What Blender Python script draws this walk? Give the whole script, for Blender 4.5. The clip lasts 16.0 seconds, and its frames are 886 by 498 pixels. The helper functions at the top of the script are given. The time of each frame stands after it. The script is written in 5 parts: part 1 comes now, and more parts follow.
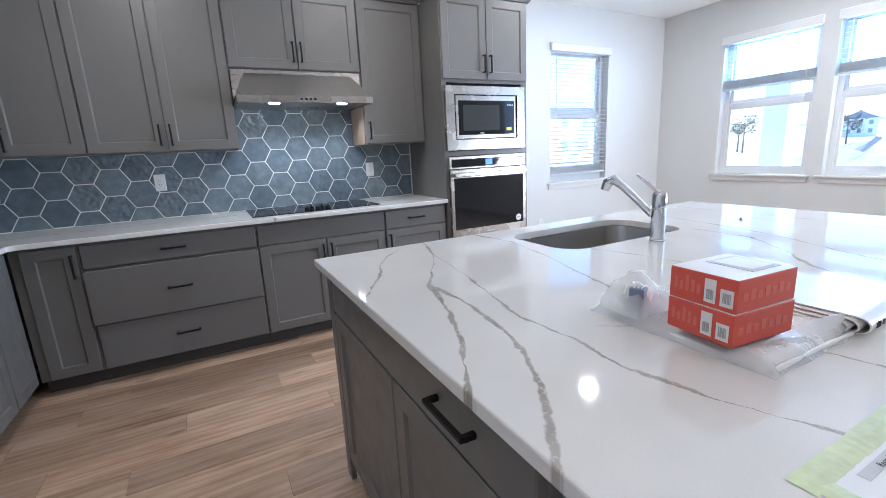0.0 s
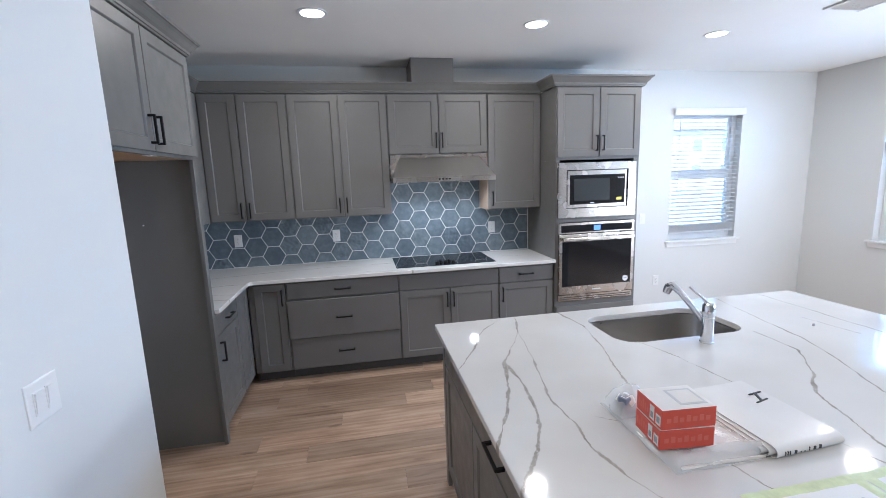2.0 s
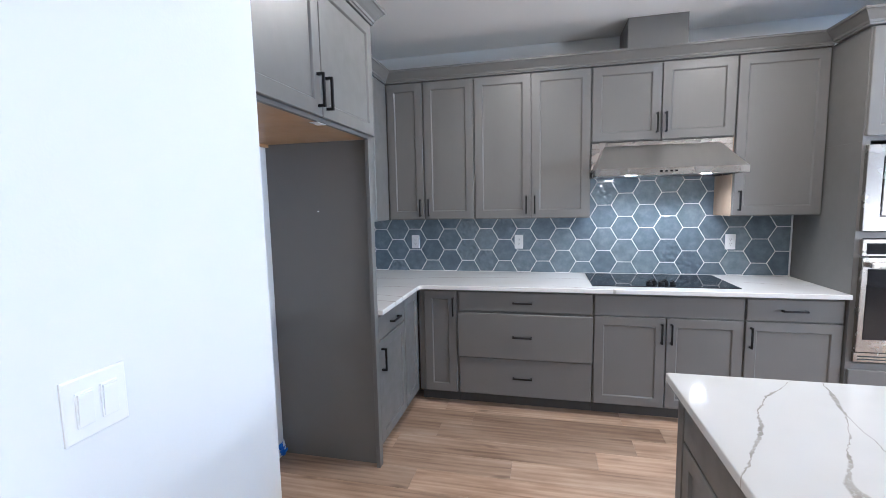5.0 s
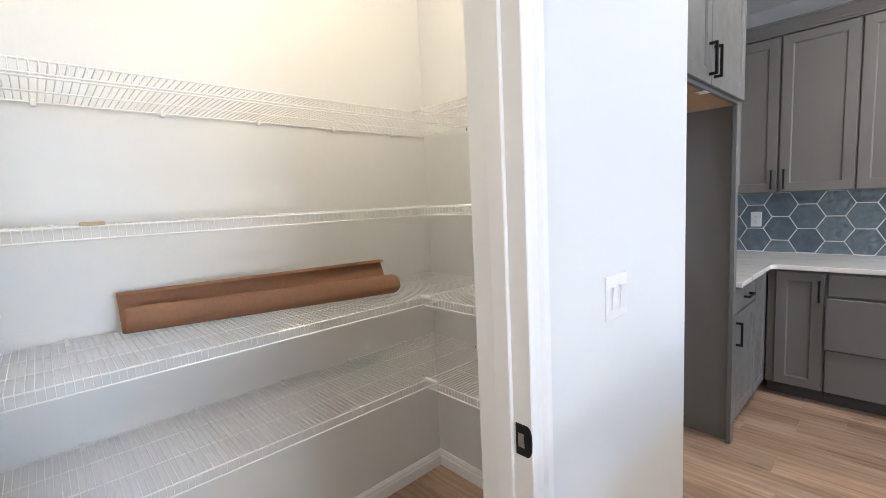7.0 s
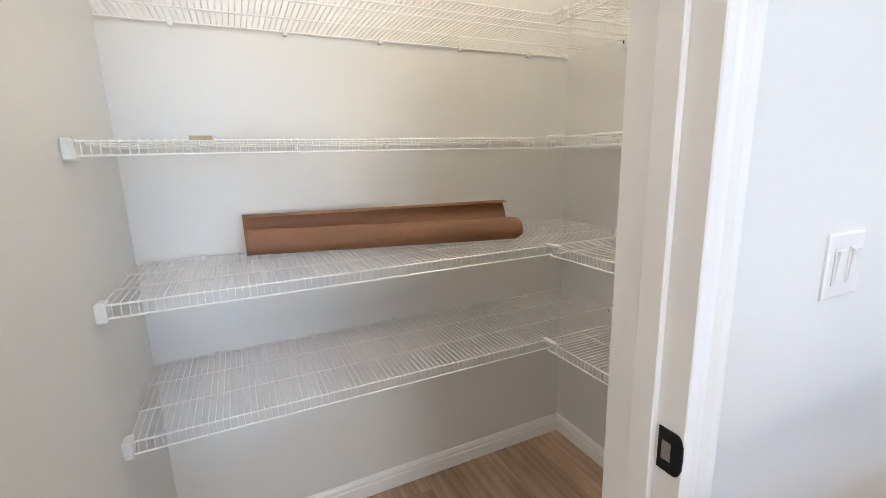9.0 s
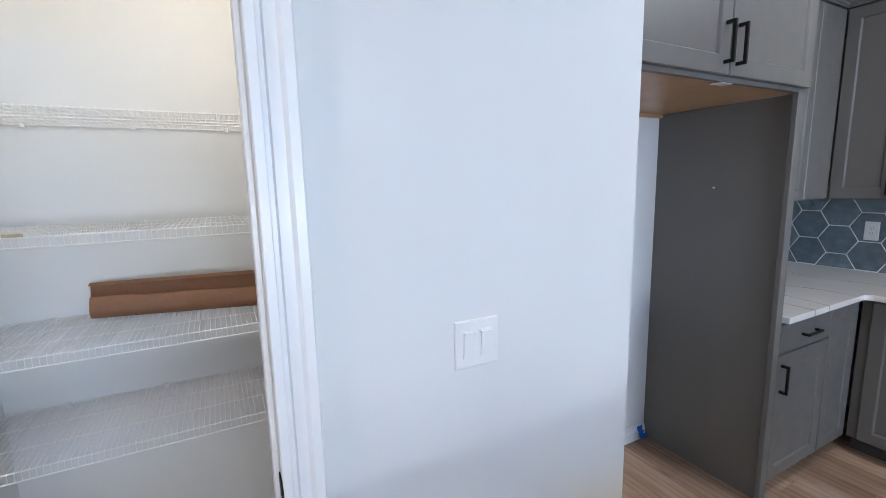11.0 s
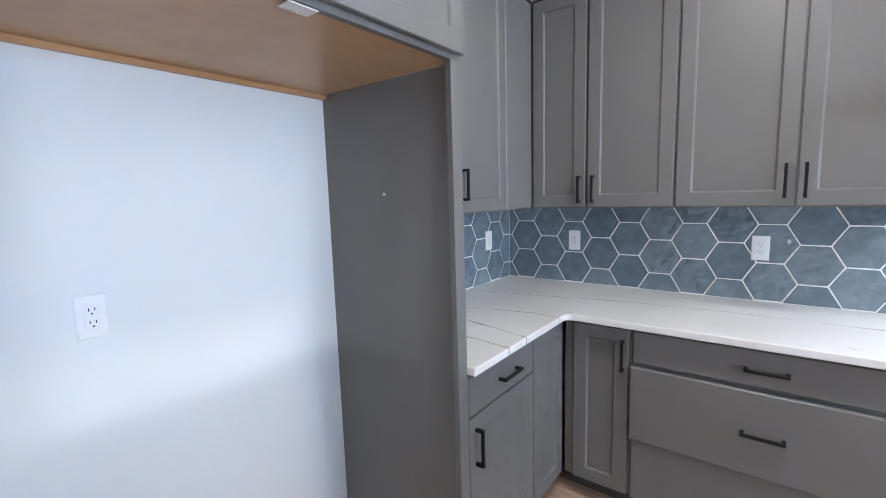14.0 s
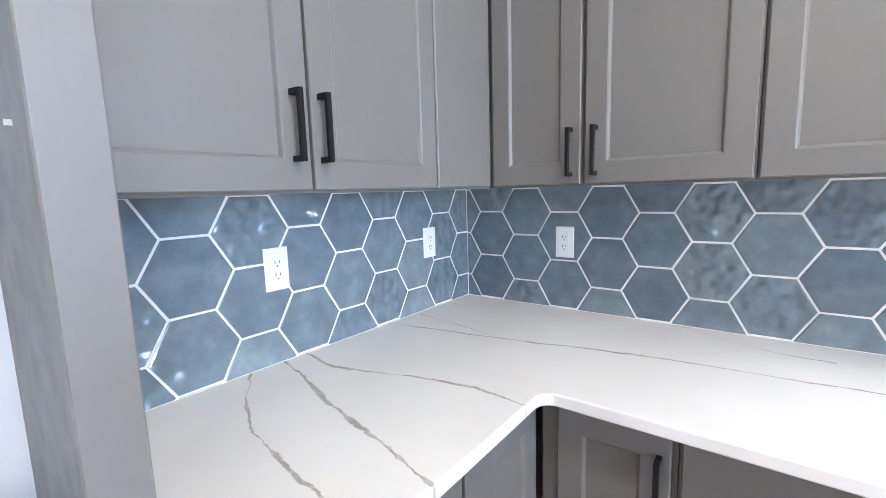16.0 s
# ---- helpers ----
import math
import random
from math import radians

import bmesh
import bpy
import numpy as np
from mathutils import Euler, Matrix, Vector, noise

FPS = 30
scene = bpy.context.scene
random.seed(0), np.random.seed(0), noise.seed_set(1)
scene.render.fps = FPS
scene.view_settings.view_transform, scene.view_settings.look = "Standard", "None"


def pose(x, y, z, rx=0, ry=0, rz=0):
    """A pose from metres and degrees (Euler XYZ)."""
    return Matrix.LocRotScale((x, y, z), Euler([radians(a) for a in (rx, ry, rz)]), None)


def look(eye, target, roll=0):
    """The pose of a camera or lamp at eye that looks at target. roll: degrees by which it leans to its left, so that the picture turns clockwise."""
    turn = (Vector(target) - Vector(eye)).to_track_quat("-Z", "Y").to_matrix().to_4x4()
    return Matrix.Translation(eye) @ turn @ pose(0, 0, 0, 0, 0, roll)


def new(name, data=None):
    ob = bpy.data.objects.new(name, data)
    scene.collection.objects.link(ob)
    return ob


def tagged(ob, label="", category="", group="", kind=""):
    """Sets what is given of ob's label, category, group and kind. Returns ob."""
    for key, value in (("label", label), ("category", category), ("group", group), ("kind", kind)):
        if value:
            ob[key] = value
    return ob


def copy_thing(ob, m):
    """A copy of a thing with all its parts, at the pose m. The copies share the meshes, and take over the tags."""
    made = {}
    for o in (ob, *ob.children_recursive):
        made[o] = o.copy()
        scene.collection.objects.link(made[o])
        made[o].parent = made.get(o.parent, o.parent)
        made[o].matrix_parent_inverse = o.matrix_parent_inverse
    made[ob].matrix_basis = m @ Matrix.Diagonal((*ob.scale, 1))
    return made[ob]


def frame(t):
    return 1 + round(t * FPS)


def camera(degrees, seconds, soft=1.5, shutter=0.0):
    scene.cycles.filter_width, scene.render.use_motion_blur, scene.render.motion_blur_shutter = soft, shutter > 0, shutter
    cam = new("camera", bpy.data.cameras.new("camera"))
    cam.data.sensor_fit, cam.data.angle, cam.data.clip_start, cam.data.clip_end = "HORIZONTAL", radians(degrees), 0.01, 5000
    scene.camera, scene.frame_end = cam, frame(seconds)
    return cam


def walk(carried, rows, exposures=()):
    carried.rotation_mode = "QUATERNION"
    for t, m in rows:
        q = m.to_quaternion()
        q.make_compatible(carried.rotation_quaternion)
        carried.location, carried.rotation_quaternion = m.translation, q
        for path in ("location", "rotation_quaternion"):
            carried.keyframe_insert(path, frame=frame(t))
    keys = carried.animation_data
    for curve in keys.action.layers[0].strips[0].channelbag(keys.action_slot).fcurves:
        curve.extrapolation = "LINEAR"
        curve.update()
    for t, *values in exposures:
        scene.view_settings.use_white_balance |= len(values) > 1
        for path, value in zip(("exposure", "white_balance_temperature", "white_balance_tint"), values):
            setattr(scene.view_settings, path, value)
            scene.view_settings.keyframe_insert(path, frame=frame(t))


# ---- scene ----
cam = camera(91.4, 16.0, soft=0.85)
PATH = [
    (0, (1.649, -3.739, 1.28), (2.561, -2.013, 0.846), -2.9),
    (0.5, (1.562, -3.886, 1.441), (2.457, -2.155, 0.992), -3.1),
    (1, (1.493, -4.084, 1.561), (2.275, -2.297, 1.118), -2.4),
    (1.5, (1.503, -4.288, 1.645), (2.023, -2.399, 1.245), -1.7),
    (2, (1.61, -4.328, 1.698), (1.968, -2.387, 1.37), -2.0),
    (2.5, (1.768, -4.211, 1.686), (1.969, -2.243, 1.392), -1.9),
    (3, (1.77, -4.039, 1.592), (1.801, -2.058, 1.316), -1.6),
    (3.2, (1.717, -3.928, 1.555), (1.7, -1.946, 1.288), -1.6),
    (5.3, (1.546, -3.668, 1.498), (0.972, -1.763, 1.302), -1.3),
    (5.5, (1.574, -3.734, 1.492), (0.9, -1.86, 1.304), -1.5),
    (6, (1.591, -3.933, 1.474), (0.624, -2.191, 1.3), -2.3),
    (6.5, (1.42, -4.163, 1.45), (0.196, -2.596, 1.242), -2.2),
    (7, (1.256, -4.169, 1.418), (-0.199, -2.813, 1.207), -2.8),
    (7.5, (1.046, -4.081, 1.321), (-0.576, -2.935, 1.089), -2.6),
    (7.8, (0.982, -4.063, 1.28), (-0.695, -3.013, 0.988), -2.0),
    (8, (0.97, -4.047, 1.267), (-0.732, -3.055, 0.923), -2.1),
    (8.2, (0.967, -4.044, 1.274), (-0.746, -3.089, 0.881), -2.2),
    (10.3, (1.536, -3.83, 1.52), (-0.312, -3.145, 1.176), -1.4),
    (10.5, (1.566, -3.777, 1.533), (-0.259, -3.032, 1.193), -1.2),
    (11, (1.575, -3.585, 1.528), (-0.178, -2.672, 1.222), -1.3),
    (11.5, (1.493, -3.396, 1.501), (-0.086, -2.204, 1.213), -1.3),
    (12, (1.419, -3.263, 1.494), (0.037, -1.844, 1.216), -1.2),
    (12.5, (1.378, -3.182, 1.481), (0.101, -1.666, 1.216), -1.2),
    (13, (1.349, -3.068, 1.463), (0.11, -1.519, 1.205), -1.4),
    (13.5, (1.404, -2.799, 1.468), (0.175, -1.242, 1.213), -1.5),
    (14, (1.412, -2.528, 1.467), (0.192, -0.963, 1.215), -1.7),
    (14.5, (1.352, -2.221, 1.456), (0.135, -0.653, 1.207), -1.7),
    (15, (1.287, -1.947, 1.439), (0.072, -0.378, 1.184), -1.6),
    (15.5, (1.205, -1.711, 1.417), (-0.014, -0.147, 1.16), -1.6),
    (16, (1.076, -1.555, 1.372), (-0.141, 0.009, 1.106), -1.7),
]
EXPOSURES = [(0, 1.86, 4850, 10), (1, 1.82, 4880, 10), (2.3, 1.89, 4870, 10), (3, 2.05, 4870, 10), (5.5, 2.35, 4850, 10), (6.5, 2.27, 5070, 10), (8, 2.4, 5300, 10), (10, 1.95, 5200, 10), (11, 1.85, 4870, 10), (12, 2.03, 4850, 10), (13, 2.18, 4840, 10), (14, 2.5, 4900, 10), (14.5, 2.8, 4950, 10), (15.5, 3.05, 5000, 10), (16, 3.15, 5000, 10)]
walk(cam, [(t, look(eye, target, roll)) for t, eye, target, roll in PATH], EXPOSURES)

# ---- light ----
world = bpy.data.worlds.new("world")
scene.world = world
world.use_nodes = True
wn = world.node_tree
sky = wn.nodes.new("ShaderNodeTexSky")
sky.sky_type, sky.sun_disc = "NISHITA", False
sky.sun_elevation, sky.sun_rotation = radians(55), radians(140)
wn.links.new(sky.outputs["Color"], wn.nodes["Background"].inputs["Color"])
wn.nodes["Background"].inputs["Strength"].default_value = 0.15


def lamp(name, kind, place, target, watts, colour, size=0.1, shape="DISK", size_y=None, cone=None, angle=None, blend=0.6):
    data = bpy.data.lights.new(name, kind)
    data.energy, data.color = watts, colour
    if kind == "AREA":
        data.shape, data.size = shape, size
        if size_y:
            data.size_y = size_y
    elif kind == "SUN":
        data.angle = angle
    else:
        data.shadow_soft_size = size
        if cone:
            data.spot_size, data.spot_blend = radians(cone), blend
    ob = new(name, data)
    ob.matrix_world = look(place, target)
    return ob


az, el = radians(140), radians(55)
sun_dir = Vector((math.sin(az) * math.cos(el), math.cos(az) * math.cos(el), math.sin(el)))
lamp("sun", "SUN", sun_dir * 30, (0, 0, 0), 2.8, (1.0, 0.97, 0.93), angle=radians(0.5))
# added fill in two unseen windows: sky light, and warm ground bounce onto ceiling
for wy in (-3.20, -4.21):
    lamp("side_window_daylight", "AREA", (6.83, wy, 1.64), (0.0, wy, 1.5), 1.8, (0.45, 0.71, 1.0), 0.84, "RECTANGLE", 1.28)
    lamp("ground_light", "AREA", (6.74, wy, 1.02), (3.6, wy + 0.9, 2.74), 15.0, (1.0, 0.89, 0.74), 0.80, "RECTANGLE", 0.24)
# sky light in the upper sashes, behind the drawn blinds
for wy in (-1.18, -2.19):
    light = lamp("window_daylight", "AREA", (7.06, wy, 2.10), (0.0, wy, 1.4), 3.6, (0.47, 0.72, 1.0), 0.74, "RECTANGLE", 0.40)
    light.data.spread = radians(125)
# last two are unseen and added; the first of them warms the pantry
CAN_PLACES = ((1.384, -1.32), (2.905, -1.244), (4.459, -1.15), (5.737, -1.642), (1.45, -4.75), (4.4, -4.75))
for cx, cy in CAN_PLACES:
    lamp("downlight", "AREA", (cx, cy, 2.728), (cx, cy, 0), 4.0, (1.0, 0.79, 0.56), 0.13)
for hx in (2.13, 2.60):
    lamp("hood_light", "SPOT", (hx, -0.40, 1.655), (hx, -0.33, 0.9), 2.2, (1.0, 0.90, 0.78), 0.03, cone=140)
lamp("pantry_light", "POINT", (0.42, -3.45, 2.66), (0.42, -3.45, 0), 4.2, (1.0, 0.73, 0.44), 0.01)


# ---- materials ----
class Net:
    """A material's node tree."""

    def __init__(self, name, base=(0.8, 0.8, 0.8), rough=0.5, metal=0.0, spec=0.5):
        self.mat = bpy.data.materials.new(name)
        self.mat.use_nodes = True
        self.t = self.mat.node_tree
        self.b = self.t.nodes["Principled BSDF"]
        self.b.inputs["Base Color"].default_value = (*base, 1)
        self.b.inputs["Roughness"].default_value = rough
        self.b.inputs["Metallic"].default_value = metal
        self.b.inputs["Specular IOR Level"].default_value = spec

    def n(self, kind, **sets):
        node = self.t.nodes.new("ShaderNode" + kind)
        for key, value in sets.items():
            setattr(node, key, value)
        return node

    def put(self, socket, value):
        if isinstance(value, bpy.types.NodeSocket):
            self.t.links.new(value, socket)
        else:
            socket.default_value = value

    def pos(self):
        return self.n("NewGeometry").outputs["Position"]

    def math(self, op, a, b=0.0, clamp=False):
        m = self.n("Math", operation=op, use_clamp=clamp)
        self.put(m.inputs[0], a)
        self.put(m.inputs[1], b)
        return m.outputs[0]

    def vec(self, op, a, b=(0, 0, 0)):
        m = self.n("VectorMath", operation=op)
        self.put(m.inputs[0], a)
        self.put(m.inputs[1], b)
        return m.outputs[0]

    def noise(self, vector, scale, detail=3.0, rough=0.5, colour=False):
        m = self.n("TexNoise")
        self.put(m.inputs["Vector"], vector)
        m.inputs["Scale"].default_value, m.inputs["Detail"].default_value, m.inputs["Roughness"].default_value = scale, detail, rough
        return m.outputs["Color" if colour else "Fac"]

    def scaled(self, vector, s):
        m = self.n("Mapping")
        self.put(m.inputs["Vector"], vector)
        m.inputs["Scale"].default_value = s
        return m.outputs[0]

    def ramp(self, fac, *stops):
        m = self.n("ValToRGB")
        self.put(m.inputs["Fac"], fac)
        e = m.color_ramp.elements
        while len(e) < len(stops):
            e.new(0.5)
        for el_, (p, c) in zip(e, stops):
            el_.position, el_.color = p, (*c, 1) if len(c) == 3 else c
        return m.outputs["Color"]

    def mix(self, fac, a, b, blend="MIX"):
        m = self.n("Mix", data_type="RGBA", blend_type=blend)
        self.put(m.inputs[0], fac)
        self.put(m.inputs[6], a if isinstance(a, bpy.types.NodeSocket) else (*a, 1))
        self.put(m.inputs[7], b if isinstance(b, bpy.types.NodeSocket) else (*b, 1))
        return m.outputs[2]

    def to_range(self, v, a, b, c, d):
        m = self.n("MapRange")
        self.put(m.inputs[0], v)
        for k, q in enumerate((a, b, c, d)):
            m.inputs[k + 1].default_value = q
        return m.outputs[0]

    def bump(self, height, strength=0.2, distance=0.002):
        m = self.n("Bump")
        self.put(m.inputs["Strength"], strength)
        m.inputs["Distance"].default_value = distance
        self.put(m.inputs["Height"], height)
        self.t.links.new(m.outputs[0], self.b.inputs["Normal"])

    def rnd(self):
        return self.n("ObjectInfo").outputs["Random"]


def plain(name, base, rough, metal=0.0, var=0.06, grain=60.0, bump=0.05, big=1.5, spec=0.5, dist=0.001):
    """A surface with faint blotches and grain."""
    k = Net(name, base, rough, metal, spec)
    p = k.pos()
    f = k.math("ADD", k.math("MULTIPLY", k.noise(p, big, 2), 0.6), k.math("MULTIPLY", k.noise(p, grain, 3), 0.4))
    lo, hi = tuple(c * (1 - var) for c in base), tuple(min(1, c * (1 + var)) for c in base)
    k.put(k.b.inputs["Base Color"], k.ramp(f, (0.3, lo), (0.7, hi)))
    k.put(k.b.inputs["Roughness"], k.to_range(k.noise(p, 9.0, 3), 0.3, 0.7, rough * 0.88, min(1, rough * 1.14)))
    if bump:
        k.bump(k.noise(p, grain, 4), bump, dist)
    return k.mat


def wall_paint(name, base):
    """Orange-peel drywall paint."""
    k = Net(name, base, 0.62, 0, 0.35)
    p = k.pos()
    f = k.noise(p, 0.9, 2)
    k.put(k.b.inputs["Base Color"], k.ramp(f, (0.3, tuple(c * 0.975 for c in base)), (0.7, tuple(min(1, c * 1.02) for c in base))))
    h = k.math("ADD", k.noise(p, 140, 2), k.math("MULTIPLY", k.noise(p, 38, 2), 0.6))
    k.bump(h, 0.16, 0.0012)
    return k.mat


def cabinet_paint(name, base):
    """Satin paint over a wood grain that runs upright."""
    k = Net(name, base, 0.36, 0, 0.45)
    p = k.pos()
    g = k.noise(k.scaled(p, (55, 55, 3)), 3.0, 4)
    f = k.math("ADD", k.math("MULTIPLY", k.noise(p, 2.2, 3), 0.75), k.math("MULTIPLY", g, 0.25))
    k.put(k.b.inputs["Base Color"], k.ramp(f, (0.3, tuple(c * 0.95 for c in base)), (0.7, tuple(c * 1.05 for c in base))))
    k.put(k.b.inputs["Roughness"], k.to_range(k.noise(p, 14, 3), 0.3, 0.7, 0.34, 0.46))
    k.bump(g, 0.045, 0.0005)
    return k.mat


def plank_floor(name):
    k = Net(name, (0.4, 0.3, 0.2), 0.42)
    p, r = k.pos(), k.rnd()
    shift = k.n("CombineXYZ")
    k.put(shift.inputs[0], k.math("MULTIPLY", r, 37.0))
    k.put(shift.inputs[1], k.math("MULTIPLY", r, 11.0))
    q = k.vec("ADD", p, shift.outputs[0])
    broad = k.noise(k.scaled(q, (1.5, 6.5, 1)), 1.0, 4, 0.6)
    fine = k.noise(k.scaled(q, (2.4, 58, 1)), 1.0, 5, 0.6)
    w = k.n("TexWave", wave_type="BANDS", bands_direction="Y")
    k.put(w.inputs["Vector"], k.scaled(q, (0.5, 7, 1)))
    w.inputs["Scale"].default_value, w.inputs["Distortion"].default_value = 1.1, 9.0
    w.inputs["Detail"].default_value, w.inputs["Detail Scale"].default_value = 3.0, 1.2
    f = k.math("ADD", k.math("MULTIPLY", broad, 0.62), k.math("ADD", k.math("MULTIPLY", fine, 0.30), k.math("MULTIPLY", w.outputs["Fac"], 0.08)))
    c = k.ramp(f, (0.30, (0.165, 0.104, 0.066)), (0.43, (0.315, 0.214, 0.145)), (0.55, (0.43, 0.312, 0.222)), (0.70, (0.55, 0.43, 0.33)))
    tone = k.ramp(r, (0.0, (0.74, 0.72, 0.70)), (0.5, (1.0, 0.985, 0.96)), (1.0, (1.2, 1.16, 1.11)))
    c = k.mix(1.0, c, tone, "MULTIPLY")
    knots = k.ramp(k.noise(k.scaled(q, (2.2, 7, 1)), 1.4, 1), (0.70, (0, 0, 0)), (0.78, (1, 1, 1)))
    c = k.mix(k.math("MULTIPLY", knots, 0.55), c, (0.10, 0.062, 0.04))
    k.put(k.b.inputs["Base Color"], c)
    k.put(k.b.inputs["Roughness"], k.to_range(fine, 0.3, 0.7, 0.36, 0.5))
    k.bump(fine, 0.12, 0.0007)
    return k.mat


def glaze(name):
    """Handmade blue-grey tile glaze; the swell of its surface differs from tile to tile."""
    k = Net(name, (0.1, 0.15, 0.2), 0.10, 0, 0.6)
    p, r = k.pos(), k.rnd()
    mott = k.noise(p, 16, 4, 0.6)
    c = k.ramp(mott, (0.3, (0.136, 0.173, 0.205)), (0.52, (0.170, 0.212, 0.248)), (0.75, (0.225, 0.268, 0.302)))
    tone = k.ramp(r, (0.0, (0.78, 0.80, 0.84)), (0.5, (1.0, 1.0, 1.0)), (1.0, (1.18, 1.15, 1.10)))
    k.put(k.b.inputs["Base Color"], k.mix(1.0, c, tone, "MULTIPLY"))
    k.put(k.b.inputs["Roughness"], k.to_range(mott, 0.3, 0.7, 0.03, 0.09))
    swell = k.noise(p, 34, 0, 0.5)
    amount = k.to_range(k.math("FRACT", k.math("MULTIPLY", r, 7.3)), 0.74, 0.82, 0.03, 1.0)
    k.bump(swell, amount, 0.014)
    return k.mat


SEGMENT = bpy.data.node_groups.new("vein_segment", "ShaderNodeTree")
for sname, stype in (("P", "NodeSocketVector"), ("A", "NodeSocketVector"), ("AB", "NodeSocketVector"), ("Inv", "NodeSocketFloat")):
    SEGMENT.interface.new_socket(sname, in_out="INPUT", socket_type=stype)
SEGMENT.interface.new_socket("D", in_out="OUTPUT", socket_type="NodeSocketFloat")


def fill_segment(t):
    gi, go = t.nodes.new("NodeGroupInput"), t.nodes.new("NodeGroupOutput")

    def vm(op):
        m = t.nodes.new("ShaderNodeVectorMath")
        m.operation = op
        return m

    sub, dot, scl, sub2, length = vm("SUBTRACT"), vm("DOT_PRODUCT"), vm("SCALE"), vm("SUBTRACT"), vm("LENGTH")
    mul = t.nodes.new("ShaderNodeMath")
    mul.operation, mul.use_clamp = "MULTIPLY", True
    t.links.new(gi.outputs["P"], sub.inputs[0])
    t.links.new(gi.outputs["A"], sub.inputs[1])
    t.links.new(sub.outputs[0], dot.inputs[0])
    t.links.new(gi.outputs["AB"], dot.inputs[1])
    t.links.new(dot.outputs["Value"], mul.inputs[0])
    t.links.new(gi.outputs["Inv"], mul.inputs[1])
    t.links.new(gi.outputs["AB"], scl.inputs[0])
    t.links.new(mul.outputs[0], scl.inputs["Scale"])
    t.links.new(sub.outputs[0], sub2.inputs[0])
    t.links.new(scl.outputs[0], sub2.inputs[1])
    t.links.new(sub2.outputs[0], length.inputs[0])
    t.links.new(length.outputs["Value"], go.inputs["D"])


fill_segment(SEGMENT)


def quartz(name, veins):
    """White engineered stone with long grey-brown veins, each a run of points with a width."""
    k = Net(name, (0.80, 0.79, 0.77), 0.07, 0, 0.55)
    p = k.pos()
    flat = k.vec("MULTIPLY", p, (1, 1, 0))
    wob = k.vec("SUBTRACT", k.noise(flat, 9.0, 4, 0.6, True), (0.5, 0.5, 0.5))
    wob2 = k.vec("SUBTRACT", k.noise(flat, 60.0, 3, 0.6, True), (0.5, 0.5, 0.5))
    q = k.vec("ADD", flat, k.vec("MULTIPLY", wob, (0.030, 0.030, 0)))
    q = k.vec("ADD", q, k.vec("MULTIPLY", wob2, (0.010, 0.010, 0)))
    total = None
    swing = k.to_range(k.noise(flat, 5.0, 3, 0.6), 0.40, 0.72, 0.24, 2.7)
    for width, pts in veins:
        dist = None
        for (ax, ay), (bx_, by_) in zip(pts, pts[1:]):
            g = k.n("Group")
            g.node_tree = SEGMENT
            k.put(g.inputs["P"], q)
            g.inputs["A"].default_value = (ax, ay, 0)
            g.inputs["AB"].default_value = (bx_ - ax, by_ - ay, 0)
            g.inputs["Inv"].default_value = 1 / ((bx_ - ax) ** 2 + (by_ - ay) ** 2)
            dist = g.outputs["D"] if dist is None else k.math("MINIMUM", dist, g.outputs["D"])
        near = k.math("DIVIDE", dist, 0.53 * width)
        total = near if total is None else k.math("MINIMUM", total, near)
    core = k.math("SUBTRACT", 1.25, k.math("DIVIDE", total, swing), True)
    core = k.to_range(core, 0.0, 0.6, 0.0, 1.0)
    broken = k.to_range(k.noise(flat, 95, 3, 0.7), 0.30, 0.46, 0.25, 1.0)
    core = k.math("MULTIPLY", core, broken)
    halo = k.math("MULTIPLY", k.math("SUBTRACT", 1.0, k.math("MULTIPLY", total, 0.16), True), 0.05)
    cloud = k.ramp(k.noise(flat, 2.4, 4), (0.3, (0.655, 0.64, 0.615)), (0.7, (0.735, 0.725, 0.705)))
    speck = k.ramp(k.noise(p, 420, 2), (0.35, (0.965, 0.965, 0.96)), (0.6, (1, 1, 1)))
    c = k.mix(1.0, cloud, speck, "MULTIPLY")
    tone = k.ramp(k.noise(flat, 14, 3), (0.35, (0.25, 0.22, 0.18)), (0.65, (0.40, 0.37, 0.33)))
    c = k.mix(halo, c, (0.5, 0.46, 0.4))
    c = k.mix(k.math("MULTIPLY", core, 0.85), c, tone)
    k.put(k.b.inputs["Base Color"], c)
    k.put(k.b.inputs["Roughness"], k.to_range(k.noise(p, 6, 3), 0.3, 0.7, 0.05, 0.085))
    return k.mat


def brushed(name, base, rough, stretch):
    k = Net(name, base, rough, 1.0)
    p = k.pos()
    g = k.noise(k.scaled(p, stretch), 1.0, 4, 0.6)
    k.put(k.b.inputs["Roughness"], k.to_range(g, 0.3, 0.7, rough * 0.9, rough * 1.12))
    k.put(k.b.inputs["Base Color"], k.ramp(g, (0.3, tuple(c * 0.97 for c in base)), (0.7, tuple(min(1, c * 1.025) for c in base))))
    k.b.inputs["Anisotropic"].default_value = 0.0
    k.bump(g, 0.012, 0.0002)
    return k.mat


def clear(name, tint=(1, 1, 1), rough=0.0, ior=1.45):
    k = Net(name, tint, rough)
    k.b.inputs["Transmission Weight"].default_value = 1.0
    k.b.inputs["IOR"].default_value = ior
    return k.mat


def film_plastic(name):
    """Crinkled thin clear plastic: mostly see-through with gloss."""
    k = Net(name, (0.9, 0.92, 0.94), 0.12)
    p = k.pos()
    k.b.inputs["Alpha"].default_value = 0.30
    h = k.noise(p, 30, 3, 0.6)
    k.bump(h, 0.6, 0.005)
    return k.mat


